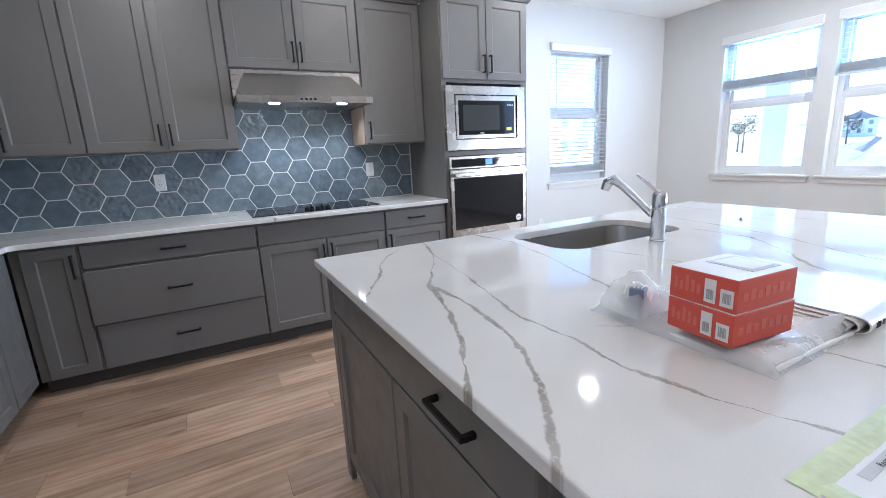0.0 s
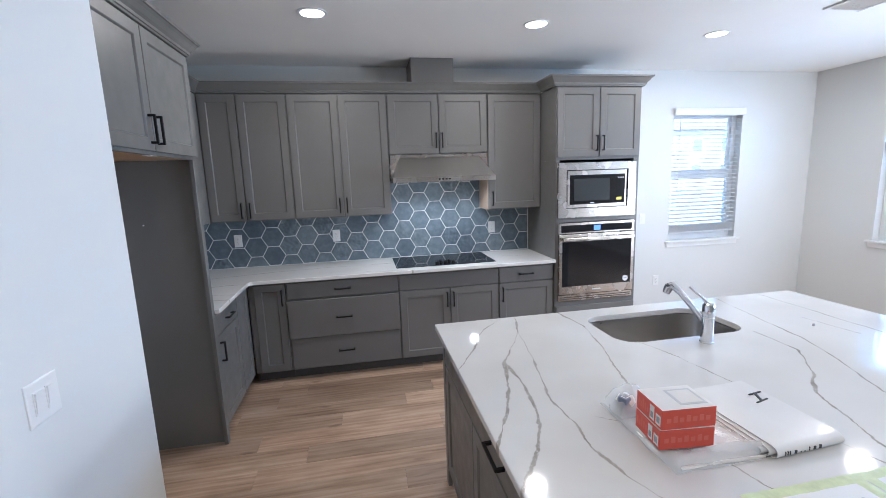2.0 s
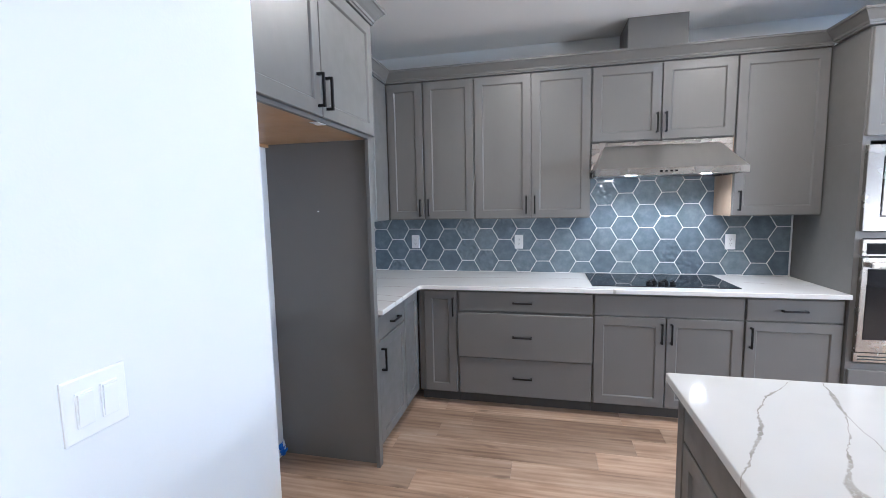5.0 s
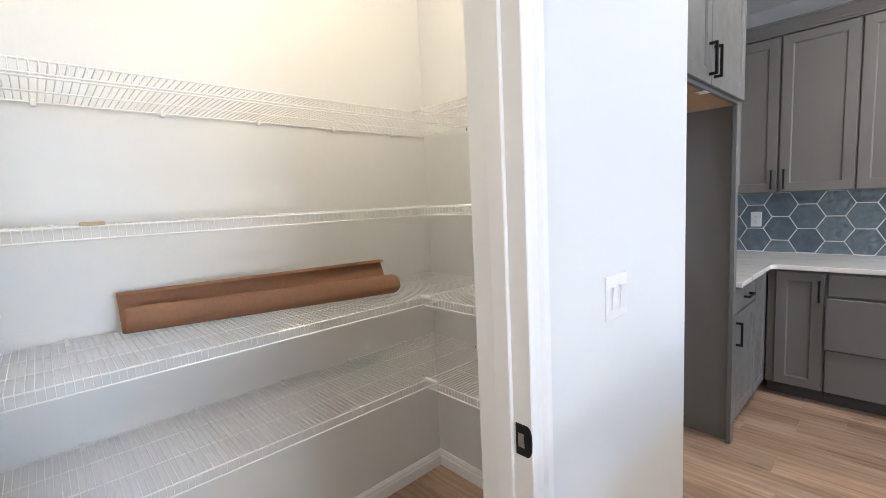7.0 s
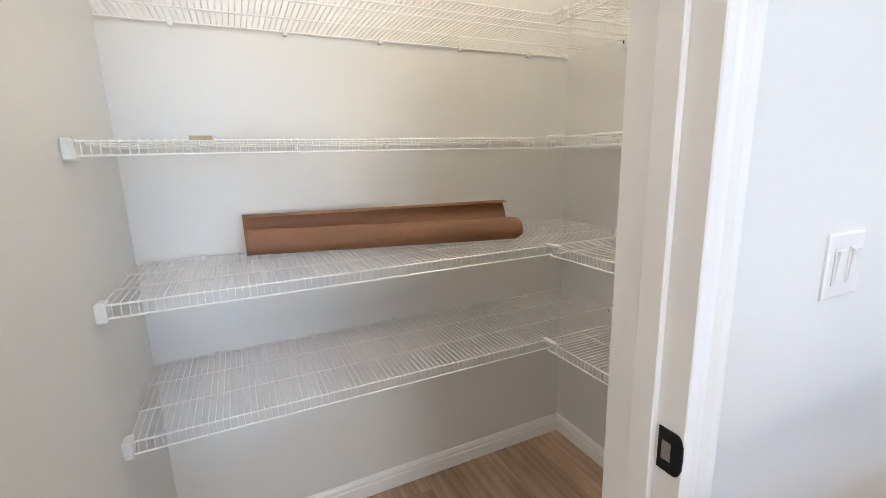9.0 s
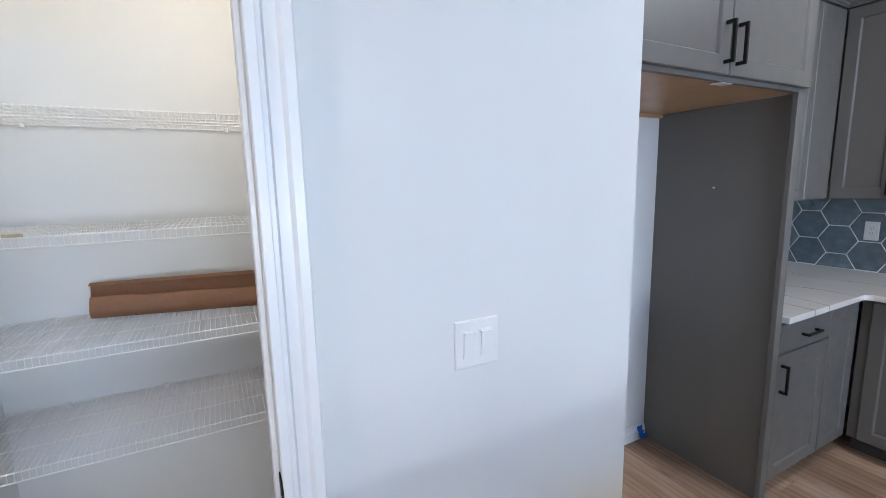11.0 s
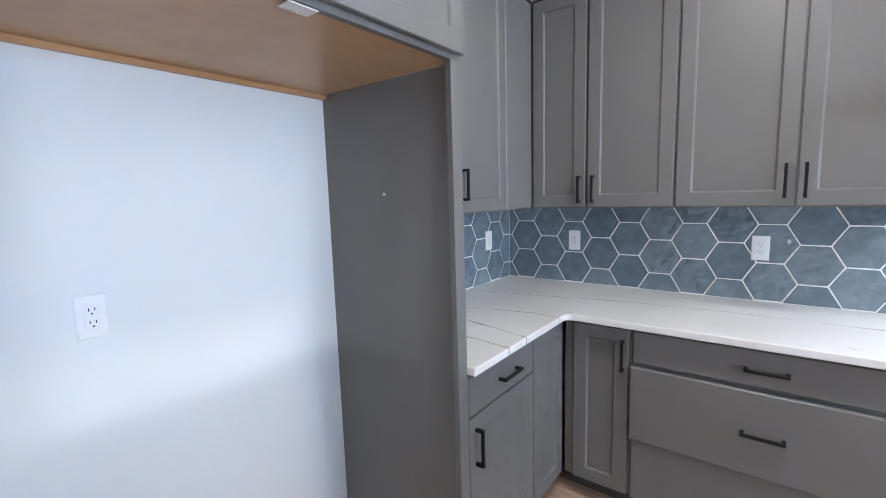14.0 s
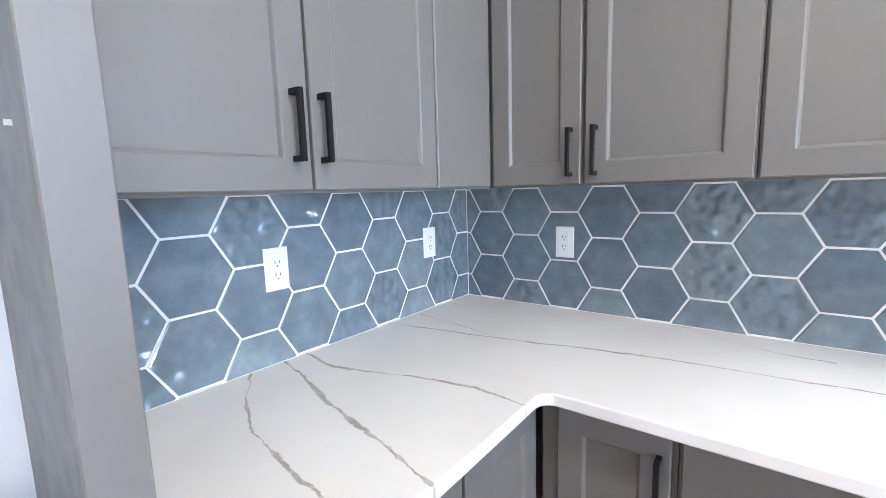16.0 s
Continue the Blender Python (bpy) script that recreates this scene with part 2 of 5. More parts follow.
def glow(name, colour, strength):
    k = Net(name, colour, 0.5)
    k.b.inputs["Emission Color"].default_value = (*colour, 1)
    k.b.inputs["Emission Strength"].default_value = strength
    return k.mat


WALL = wall_paint("white_wall_paint", (0.722, 0.727, 0.713))
CEIL = wall_paint("flat_ceiling_paint", (0.88, 0.87, 0.845))
TRIM = plain("white_trim_paint", (0.82, 0.82, 0.81), 0.32, var=0.02, grain=30, bump=0.03)
GREY = cabinet_paint("grey_cabinet_paint", (0.150, 0.146, 0.138))
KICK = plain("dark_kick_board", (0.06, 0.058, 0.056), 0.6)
MAPLE = plain("maple_veneer", (0.46, 0.28, 0.135), 0.34, var=0.12, grain=22, bump=0.04, big=3)
SIDE = plain("tan_cabinet_side", (0.36, 0.27, 0.19), 0.5, var=0.08, grain=25)
FLOOR = plank_floor("oak_vinyl_plank")
SUBFLOOR = plain("plank_joint", (0.08, 0.055, 0.04), 0.8)
TILE = glaze("blue_grey_glaze")
GROUT = plain("pale_grout", (0.76, 0.755, 0.74), 0.85, var=0.05, grain=200, bump=0.2)
BLACK = plain("black_metal", (0.010, 0.010, 0.011), 0.48, 0.0, var=0.1, spec=0.18)
STEEL = plain("brushed_steel", (0.50, 0.475, 0.445), 0.26, 1.0, var=0.03, grain=160, bump=0.0, big=3)
# base paler than the other steel, to stand for bright reflections on the canopy
HOODSTEEL = brushed("brightened_hood_steel", (0.68, 0.66, 0.63), 0.31, (9, 1, 1))
STEELV = plain("satin_sink_steel", (0.52, 0.50, 0.475), 0.30, 1.0, var=0.04, grain=300, bump=0.02, big=4)
CHROME = Net("chrome", (0.72, 0.73, 0.75), 0.06, 1.0).mat
GLASSBLACK = plain("black_appliance_glass", (0.012, 0.013, 0.016), 0.05, var=0.1, bump=0)
GLASSGREY = plain("grey_door_window", (0.045, 0.05, 0.052), 0.10, var=0.05, bump=0)
WHITEP = plain("white_plastic", (0.80, 0.80, 0.79), 0.3, var=0.01, bump=0)
DARKP = plain("dark_slot", (0.03, 0.03, 0.03), 0.6, bump=0)
VINYL = plain("window_vinyl", (0.78, 0.79, 0.80), 0.4, var=0.02, bump=0)
PANE = clear("window_glass", (0.97, 0.99, 0.98))
SLAT = plain("blind_slat", (0.80, 0.81, 0.81), 0.45, var=0.02, grain=40)
SLAT.node_tree.nodes["Principled BSDF"].inputs["Transmission Weight"].default_value = 0.0
through_light = SLAT.node_tree.nodes.new("ShaderNodeBsdfTranslucent")
through_light.inputs["Color"].default_value = (0.85, 0.88, 0.9, 1)
slat_mix = SLAT.node_tree.nodes.new("ShaderNodeMixShader")
slat_mix.inputs[0].default_value = 0.45
SLAT.node_tree.links.new(SLAT.node_tree.nodes["Principled BSDF"].outputs[0], slat_mix.inputs[1])
SLAT.node_tree.links.new(through_light.outputs[0], slat_mix.inputs[2])
SLAT.node_tree.links.new(slat_mix.outputs[0], SLAT.node_tree.nodes["Material Output"].inputs["Surface"])
WIRE = plain("white_coated_wire", (0.80, 0.80, 0.78), 0.32, var=0.02, bump=0)
KRAFT = plain("kraft_cardboard", (0.47, 0.27, 0.155), 0.75, var=0.12, grain=90, bump=0.1, big=5)
REDBOX = plain("red_carton", (0.56, 0.075, 0.045), 0.4, var=0.08, grain=40)
WHITECARD = plain("white_carton", (0.72, 0.70, 0.68), 0.45, var=0.04)
PAPER = plain("printed_paper", (0.78, 0.78, 0.77), 0.6, var=0.02, grain=120)
TAPE = plain("green_masking_tape", (0.60, 0.66, 0.38), 0.5, var=0.16, grain=60, bump=0.4, big=14, dist=0.002)
BLUETAPE = plain("blue_painter_tape", (0.03, 0.16, 0.62), 0.55, var=0.1)
FILM = film_plastic("clear_plastic_film")
POLY = plain("white_poly_bag", (0.74, 0.73, 0.71), 0.22, var=0.04, grain=14, bump=0.35, dist=0.004)
INK = plain("black_ink", (0.03, 0.03, 0.032), 0.6, bump=0)
GREYINK = plain("grey_ink", (0.33, 0.33, 0.35), 0.6, bump=0)
PALEINK = plain("pale_ink", (0.56, 0.57, 0.58), 0.6, bump=0)
BLUEINK = plain("blue_grey_ink", (0.16, 0.19, 0.27), 0.6, bump=0)
BULB = glow("lamp_lens", (1.0, 0.93, 0.82), 4.0)
HOODBULB = glow("hood_lamp_lens", (1.0, 0.9, 0.76), 16.0)
SCREEN = glow("blue_display", (0.16, 0.34, 1.0), 0.15)
YELLOW = plain("yellow_sticker", (0.75, 0.62, 0.08), 0.5, bump=0)

ISLAND_STONE = quartz("island_quartz", (
    (0.0055, ((2.365, -2.08), (2.196, -2.253), (2.130, -2.361), (2.10, -2.457), (2.001, -2.623), (1.935, -2.74))),
    (0.0075, ((2.425, -2.08), (2.346, -2.344), (2.159, -2.682), (2.107, -2.892), (2.031, -3.077), (1.94, -3.25))),
    (0.0075, ((2.159, -2.682), (2.175, -2.833), (2.151, -3.012), (2.120, -3.142), (2.048, -3.287), (1.94, -3.44))),
    (0.0075, ((2.346, -2.344), (2.288, -2.684), (2.218, -3.014), (2.231, -3.163), (2.218, -3.302), (2.251, -3.42), (2.295, -3.55), (2.36, -3.75))),
    (0.0055, ((2.66, -2.08), (2.700, -2.353), (2.632, -2.661), (2.530, -3.006), (2.42, -3.22))),
    (0.0055, ((2.84, -2.64), (2.88, -2.78), (2.913, -3.062), (2.85, -3.3), (2.90, -3.401), (2.93, -3.56))),
    (0.006, ((3.43, -2.65), (3.41, -2.879), (3.251, -3.076), (3.128, -3.175), (3.057, -3.339), (3.005, -3.463), (2.98, -3.7))),
    (0.006, ((3.70, -2.08), (3.59, -2.595), (3.555, -2.791), (3.468, -2.997), (3.342, -3.243), (3.28, -3.5))),
    (0.005, ((2.50, -3.40), (2.54, -3.448), (2.554, -3.536), (2.62, -3.7))),
    (0.003, ((3.825, -2.546), (3.852, -2.802))),
    (0.003, ((2.31, -3.14), (2.38, -3.19))),
    (0.004, ((4.0, -2.08), (3.96, -2.9), (3.82, -3.6))),
))
COUNTER_STONE = quartz("counter_quartz", (
    (0.0065, ((-0.02, -1.0), (0.123, -1.097), (0.289, -1.161), (0.429, -1.189), (0.70, -1.215))),
    (0.0085, ((-0.02, -0.91), (0.318, -1.002), (0.536, -1.045), (0.70, -1.088))),
    (0.0055, ((-0.01, -0.844), (0.147, -0.868), (0.359, -0.798), (0.533, -0.759), (0.70, -0.77))),
    (0.0055, ((-0.01, -0.51), (0.420, -0.429), (0.812, -0.345), (1.279, -0.296), (1.9, -0.30))),
    (0.0028, ((0.03, -0.36), (0.379, -0.418))),
    (0.0035, ((0.807, 0.002), (1.075, -0.132), (1.209, -0.139))),
    (0.006, ((1.62, -0.60), (1.86, -0.66), (2.05, -0.69))),
    (0.004, ((2.82, -0.28), (3.05, -0.36), (3.33, -0.40))),
))


# ---- building helpers ----
ORIGIN = {}


def mesh_of(bm, name, material):
    bmesh.ops.recalc_face_normals(bm, faces=bm.faces)
    me = bpy.data.meshes.new(name)
    bm.to_mesh(me)
    bm.free()
    me.materials.append(material)
    return me


def smooth(ob, degrees=40):
    ob.data.polygons.foreach_set("use_smooth", [True] * len(ob.data.polygons))
    ob.data.set_sharp_from_angle(angle=radians(degrees))
    return ob


def thing(name, place, label, category, group="", kind=""):
    """An empty at a thing's base, to hold its parts."""
    ob = new(name)
    ob.location, ob.empty_display_size = place, 0.1
    ORIGIN[ob.name] = Vector(place)
    return tagged(ob, label, category, group, kind)


def part(name, bm, material, parent, label="", round_=False):
    """One mesh under a thing or under a part; bm is in world metres."""
    base = ORIGIN[parent.name]
    bmesh.ops.translate(bm, verts=bm.verts, vec=-base)
    ob = new(name, mesh_of(bm, name, material))
    ob.parent = parent
    ORIGIN[ob.name] = base
    if round_:
        smooth(ob)
    return tagged(ob, label) if label else ob


def solid(name, bm, material, label, category="", kind="", group="", round_=False):
    """A thing that is one mesh; bm is in world metres."""
    lo = [min(v.co[k] for v in bm.verts) for k in range(3)]
    hi = [max(v.co[k] for v in bm.verts) for k in range(3)]
    base = Vector(((lo[0] + hi[0]) / 2, (lo[1] + hi[1]) / 2, lo[2]))
    bmesh.ops.translate(bm, verts=bm.verts, vec=-base)
    ob = new(name, mesh_of(bm, name, material))
    ob.location = base
    ORIGIN[ob.name] = base
    if round_:
        smooth(ob)
    return tagged(ob, label, category, group, kind)


def box(x0, x1, y0, y1, z0, z1, bevel=0.0, bm=None, seg=1):
    """A box, with rounded edges where bevel is given; added to bm if there is one."""
    b = bmesh.new()
    m = Matrix.LocRotScale(((x0 + x1) / 2, (y0 + y1) / 2, (z0 + z1) / 2), None, (abs(x1 - x0), abs(y1 - y0), abs(z1 - z0)))
    bmesh.ops.create_cube(b, size=1.0, matrix=m)
    if bevel:
        bmesh.ops.bevel(b, geom=b.edges[:], offset=bevel, segments=seg, affect="EDGES", profile=0.5)
    return merged(bm, b)


def merged(bm, b):
    if bm is None:
        return b
    me = bpy.data.meshes.new("tmp")
    b.to_mesh(me)
    b.free()
    bm.from_mesh(me)
    bpy.data.meshes.remove(me)
    return bm


def tube(points, radius, bm=None, sides=8, caps=True):
    """A round rod along points; radius may be one number or one for each point."""
    b = bm or bmesh.new()
    pts = [Vector(p) for p in points]
    rad = [radius] * len(pts) if isinstance(radius, (int, float)) else radius
    rings = []
    side = None
    for k, p in enumerate(pts):
        d = (pts[min(k + 1, len(pts) - 1)] - pts[max(k - 1, 0)]).normalized()
        if side is None:
            side = d.orthogonal().normalized()
        side = (side - d * side.dot(d)).normalized()
        up = d.cross(side)
        rings.append([b.verts.new(p + (side * math.cos(a) + up * math.sin(a)) * rad[k]) for a in (2 * math.pi * q / sides for q in range(sides))])
    for r0, r1 in zip(rings, rings[1:]):
        for q in range(sides):
            b.faces.new((r0[q], r0[(q + 1) % sides], r1[(q + 1) % sides], r1[q]))
    if caps:
        b.faces.new(rings[0][::-1])
        b.faces.new(rings[-1])
    return b


def loops(rings, bm=None, fill_first=True, fill_last=True, closed=True):
    """Faces between successive rings of points."""
    b = bm or bmesh.new()
    vs = [[b.verts.new(p) for p in r] for r in rings]
    n = len(vs[0])
    for r0, r1 in zip(vs, vs[1:]):
        for q in range(n if closed else n - 1):
            b.faces.new((r0[q], r0[(q + 1) % n], r1[(q + 1) % n], r1[q]))
    if fill_first:
        b.faces.new(vs[0][::-1])
    if fill_last:
        b.faces.new(vs[-1])
    return b


def facing_south(y):
    return lambda u, d, z: (u, y - d, z)


def facing_east(x):
    return lambda u, d, z: (x + d, u, z)


def facing_west(x):
    return lambda u, d, z: (x - d, u, z)


def rect(f, u0, u1, z0, z1, d, inset=0.0):
    return [f(u0 + inset, d, z0 + inset), f(u1 - inset, d, z0 + inset), f(u1 - inset, d, z1 - inset), f(u0 + inset, d, z1 - inset)]


def shaker(f, u0, u1, z0, z1, rail=0.058, thick=0.019):
    """A framed door with a sunk panel."""
    return loops([rect(f, u0, u1, z0, z1, 0), rect(f, u0, u1, z0, z1, thick - 0.0025), rect(f, u0, u1, z0, z1, thick, 0.0025),
                  rect(f, u0, u1, z0, z1, thick, rail), rect(f, u0, u1, z0, z1, thick - 0.002, rail + 0.003),
                  rect(f, u0, u1, z0, z1, thick - 0.009, rail + 0.008)])


def slab(f, u0, u1, z0, z1, thick=0.019):
    return loops([rect(f, u0, u1, z0, z1, 0), rect(f, u0, u1, z0, z1, thick - 0.0035), rect(f, u0, u1, z0, z1, thick, 0.0035)])


def fbox(f, u0, u1, d0, d1, z0, z1, bm=None, bevel=0.0):
    a, b = f(u0, d0, z0), f(u1, d1, z1)
    return box(min(a[0], b[0]), max(a[0], b[0]), min(a[1], b[1]), max(a[1], b[1]), min(a[2], b[2]), max(a[2], b[2]), bevel, bm)


def pull(f, u, z, upright, d=0.019, length=0.135):
    """A square black bar pull on two posts."""
    h, t = length / 2, 0.0055
    if upright:
        b = fbox(f, u - t, u + t, d + 0.022, d + 0.033, z - h, z + h, None, 0.0015)
        for q in (z - h + t, z + h - t):
            fbox(f, u - t, u + t, d, d + 0.0235, q - t, q + t, b)
    else:
        b = fbox(f, u - h, u + h, d + 0.022, d + 0.033, z - t, z + t, None, 0.0015)
        for q in (u - h + t, u + h - t):
            fbox(f, q - t, q + t, d, d + 0.0235, z - t, z + t, b)
    return b


def front(kind, f, u0, u1, z0, z1, cabinet, handle=None, name="door", **kw):
    """A door or drawer front of a cabinet, with its pull: (u, z, upright)."""
    bm = shaker(f, u0, u1, z0, z1, **kw) if kind == "shaker" else slab(f, u0, u1, z0, z1)
    ob = part(name, bm, GREY, cabinet)
    if handle:
        part("handle", pull(f, *handle), BLACK, ob, "square black bar pull")
    return ob


def sweep(path, profile, bm=None):
    """A moulding: the profile (out, z) along a level path, mitred; out is to the right of the way."""
    pts = [Vector((*p, 0)) for p in path]
    rings = []
    for k, p in enumerate(pts):
        ways = []
        if k > 0:
            ways.append((p - pts[k - 1]).normalized())
        if k < len(pts) - 1:
            ways.append((pts[k + 1] - p).normalized())
        ns = [Vector((w.y, -w.x, 0)) for w in ways]
        m = sum(ns, Vector()).normalized()
        m /= max(0.2, m.dot(ns[0]))
        rings.append([p + m * o + Vector((0, 0, z)) for o, z in profile])
    return loops(rings, bm)


def poly_plate(outline, z0, z1, holes=()):
    """A level plate of any outline, with holes."""
    bm = bmesh.new()
    edges = []
    for ring in (outline, *holes):
        vs = [bm.verts.new((x, y, z0)) for x, y in ring]
        edges += [bm.edges.new((vs[k], vs[(k + 1) % len(vs)])) for k in range(len(vs))]
    bmesh.ops.triangle_fill(bm, edges=edges, use_beauty=True, normal=(0, 0, 1))
    made = bmesh.ops.extrude_face_region(bm, geom=bm.faces[:])
    bmesh.ops.translate(bm, verts=[g for g in made["geom"] if isinstance(g, bmesh.types.BMVert)], vec=(0, 0, z1 - z0))
    return bm


def round_rect(x0, x1, y0, y1, r, n=6):
    out = []
    for cx, cy, a0 in ((x1 - r, y1 - r, 0), (x0 + r, y1 - r, 90), (x0 + r, y0 + r, 180), (x1 - r, y0 + r, 270)):
        for k in range(n + 1):
            a = radians(a0 + 90 * k / n)
            out.append((cx + r * math.cos(a), cy + r * math.sin(a)))
    return out


def disc(cx, cy, r, z0, z1, n=28, bm=None, r1=None):
    r1 = r if r1 is None else r1
    ring = lambda q, z: [(cx + q * math.cos(2 * math.pi * k / n), cy + q * math.sin(2 * math.pi * k / n), z) for k in range(n)]
    return loops([ring(r, z0), ring(r1, z1)], bm)


# ---- the shell ----
H = 2.742
EAST, SOUTH = 6.86, -9.5
FX = 0.737
PX, PR, PL = -0.43, -2.69, -4.32
DR, DL = -3.502, -4.254
FT, JX = 0.085, 0.049
WZ0, WZ1 = 0.89, 2.325


def wall_run(name, axis, c0, c1, a0, a1, openings, label):
    """A wall along x ('x') or y ('y'), c0 to c1 thick, cut by openings (a, b, z0, z1)."""
    bm = bmesh.new()

    def put(p, q, z0, z1):
        if q - p > 1e-4 and z1 - z0 > 1e-4:
            box(p, q, c0, c1, z0, z1, 0, bm) if axis == "x" else box(c0, c1, p, q, z0, z1, 0, bm)

    at = a0
    for p, q, z0, z1 in sorted(openings):
        put(at, p, 0, H)
        put(p, q, 0, z0)
        put(p, q, z1, H)
        at = q
    put(at, a1, 0, H)
    bmesh.ops.remove_doubles(bm, verts=bm.verts, dist=1e-5)
    return solid(name, bm, WALL, label, "wall", "structure")


wall_run("wall_north", "x", 0.0, 0.16, -0.55, EAST + 0.16, [(5.025, 5.895, WZ0, WZ1)], "white painted kitchen wall with one window")
wall_run("wall_east", "y", EAST, EAST + 0.16, SOUTH, 0.0, [(-1.615, -0.745, WZ0, WZ1), (-2.625, -1.755, WZ0, WZ1), (-3.635, -2.765, WZ0, WZ1), (-4.645, -3.775, WZ0, WZ1)], "white painted wall with a row of windows")
wall_run("wall_south", "x", SOUTH - 0.16, SOUTH, -0.55, EAST + 0.16, [], "plain white wall behind the walk")
solid("wall_west", box(-0.12, 0.0, -2.53, 0.0, 0, H), WALL, "white painted wall behind the fridge recess and counter", "wall", "structure")
solid("wall_recess", box(PX, FX - FT, PR, -2.53, 0, H), WALL, "white wall between fridge recess and pantry", "wall", "structure")
wall_run("wall_pantry_front", "y", FX - FT, FX, SOUTH, -2.53, [(DL, DR, 0.0, 2.06)], "white painted wall with the pantry doorway")
solid("wall_pantry_back", box(PX - 0.12, PX, PL - 0.12, -2.53, 0, H), WALL, "cream-lit back wall of the pantry", "wall", "structure")
solid("wall_pantry_side", box(PX, FX - FT, PL - 0.12, PL, 0, H), WALL, "cream-lit side wall of the pantry", "wall", "structure")
solid("ceiling", box(-0.55, EAST + 0.16, SOUTH - 0.16, 0.16, H, H + 0.12), CEIL, "flat off-white painted ceiling", "ceiling", "structure")
floor = solid("floor", box(-0.55, EAST + 0.16, SOUTH - 0.16, 0.16, -0.12, -0.005), SUBFLOOR, "light oak vinyl plank floor", "floor", "structure")

# pantry door lining, casings and stops
jamb = thing("door_frame", (FX - 0.05, (DR + DL) / 2, 0), "white painted pantry doorway frame with moulded casing", "door frame", kind="structure")
part("jamb", box(FX - FT - 0.002, FX + JX, DR - 0.019, DR, 0, 2.06, 0.002), TRIM, jamb)
part("jamb", box(FX - FT - 0.002, FX + JX, DL, DL + 0.019, 0, 2.06, 0.002), TRIM, jamb)
part("head", box(FX - FT - 0.002, FX + JX, DL + 0.019, DR - 0.019, 2.041, 2.06), TRIM, jamb)
part("stop", box(FX - 0.031, FX + 0.007, DR - 0.030, DR - 0.019, 0, 2.041, 0.002), TRIM, jamb)
part("stop", box(FX - 0.031, FX + 0.007, DL + 0.019, DL + 0.030, 0, 2.041, 0.002), TRIM, jamb)
CASING = ((0.0, 0.0), (0.0, 0.008), (0.006, 0.011), (0.022, 0.0115), (0.026, 0.015), (0.050, 0.016), (0.060, 0.019), (0.080, 0.0195), (0.085, 0.016), (0.085, 0.0))


def casing_side(y_in, sign, x, out):
    """An upright moulded casing from the floor; y_in is its edge at the opening."""
    return loops([[(x + out * 2.3 * d, y_in + sign * 0.82 * w, z) for w, d in CASING] for z in (0.0, 2.055)])


for x, out in ((FX, 1),):
    part("casing", casing_side(DR + 0.004 - 0.012, 1, x, out), TRIM, jamb)
    part("casing", casing_side(DL - 0.004 + 0.012, -1, x, out), TRIM, jamb)
    part("casing", loops([[(x + out * 2.3 * d, y, 2.055 + w) for w, d in CASING] for y in (DL - 0.075, DR + 0.075)]), TRIM, jamb)
SX, SZ = FX + 0.029, 0.949


def strike_outline(grow=0.0):
    """The strike plate's outline in x and z: square at the stop, round at the lip."""
    out = [(SX - 0.018 - grow, SZ - 0.032 - grow), (SX - 0.018 - grow, SZ + 0.032 + grow)]
    for q in range(9):
        a_ = radians(90 - 22.5 * q)
        out.append((SX + 0.008 + (0.0115 + grow) * math.cos(a_), SZ + (0.032 + grow) * abs(math.sin(a_)) ** 0.6 * (1 if a_ >= 0 else -1)))
    return out


strike = part("strike_plate", loops([[(x, DR - y_, z) for x, z in strike_outline(g_)] for y_, g_ in ((0.0185, 0.0), (0.0212, 0.0), (0.0220, -0.0012))]), BLACK, jamb, "black strike plate with a square hole")
part("hole", box(SX - 0.011, SX + 0.003, DR - 0.0228, DR - 0.0219, SZ - 0.014, SZ + 0.015), STEEL, strike, "pale recess of the latch hole")

door = thing("pantry_door", (FX + 0.05, -4.75, 0), "white panelled pantry door swung wide open against the wall", "door")
leaf = part("leaf", shaker(facing_east(FX + 0.03), DL - 0.745, DL - 0.005, 0.012, 2.035, 0.11, 0.035), TRIM, door)
part("handle", tube([(FX + 0.065, DL - 0.68, 0.95), (FX + 0.11, DL - 0.68, 0.95), (FX + 0.115, DL - 0.60, 0.95)], 0.009), BLACK, leaf, "black lever handle")

BASE = ((0.0, 0.001), (0.014, 0.001), (0.014, 0.052), (0.0105, 0.058), (0.0105, 0.070), (0.005, 0.083), (0.0, 0.086))
for nm, path, lab in (
    ("baseboard_1", [(PX, PL), (PX, PR), (FX - FT, PR), (FX - FT, DR + 0.09)], "white moulded baseboard round the pantry"),
    ("baseboard_2", [(FX, DR + 0.079), (FX, -2.53), (0.0, -2.53), (0.0, -1.444)], "white baseboard of the fridge recess"),
    ("baseboard_3", [(4.165, 0.0), (EAST, 0.0), (EAST, -9.4)], "white moulded baseboard under the windows"),
    ("baseboard_4", [(FX - FT, DL - 0.09), (FX - FT, PL), (PX + 0.02, PL)], "white baseboard of the pantry side wall"),
):
    solid(nm, sweep(path, BASE), TRIM, lab, "baseboard", "structure")


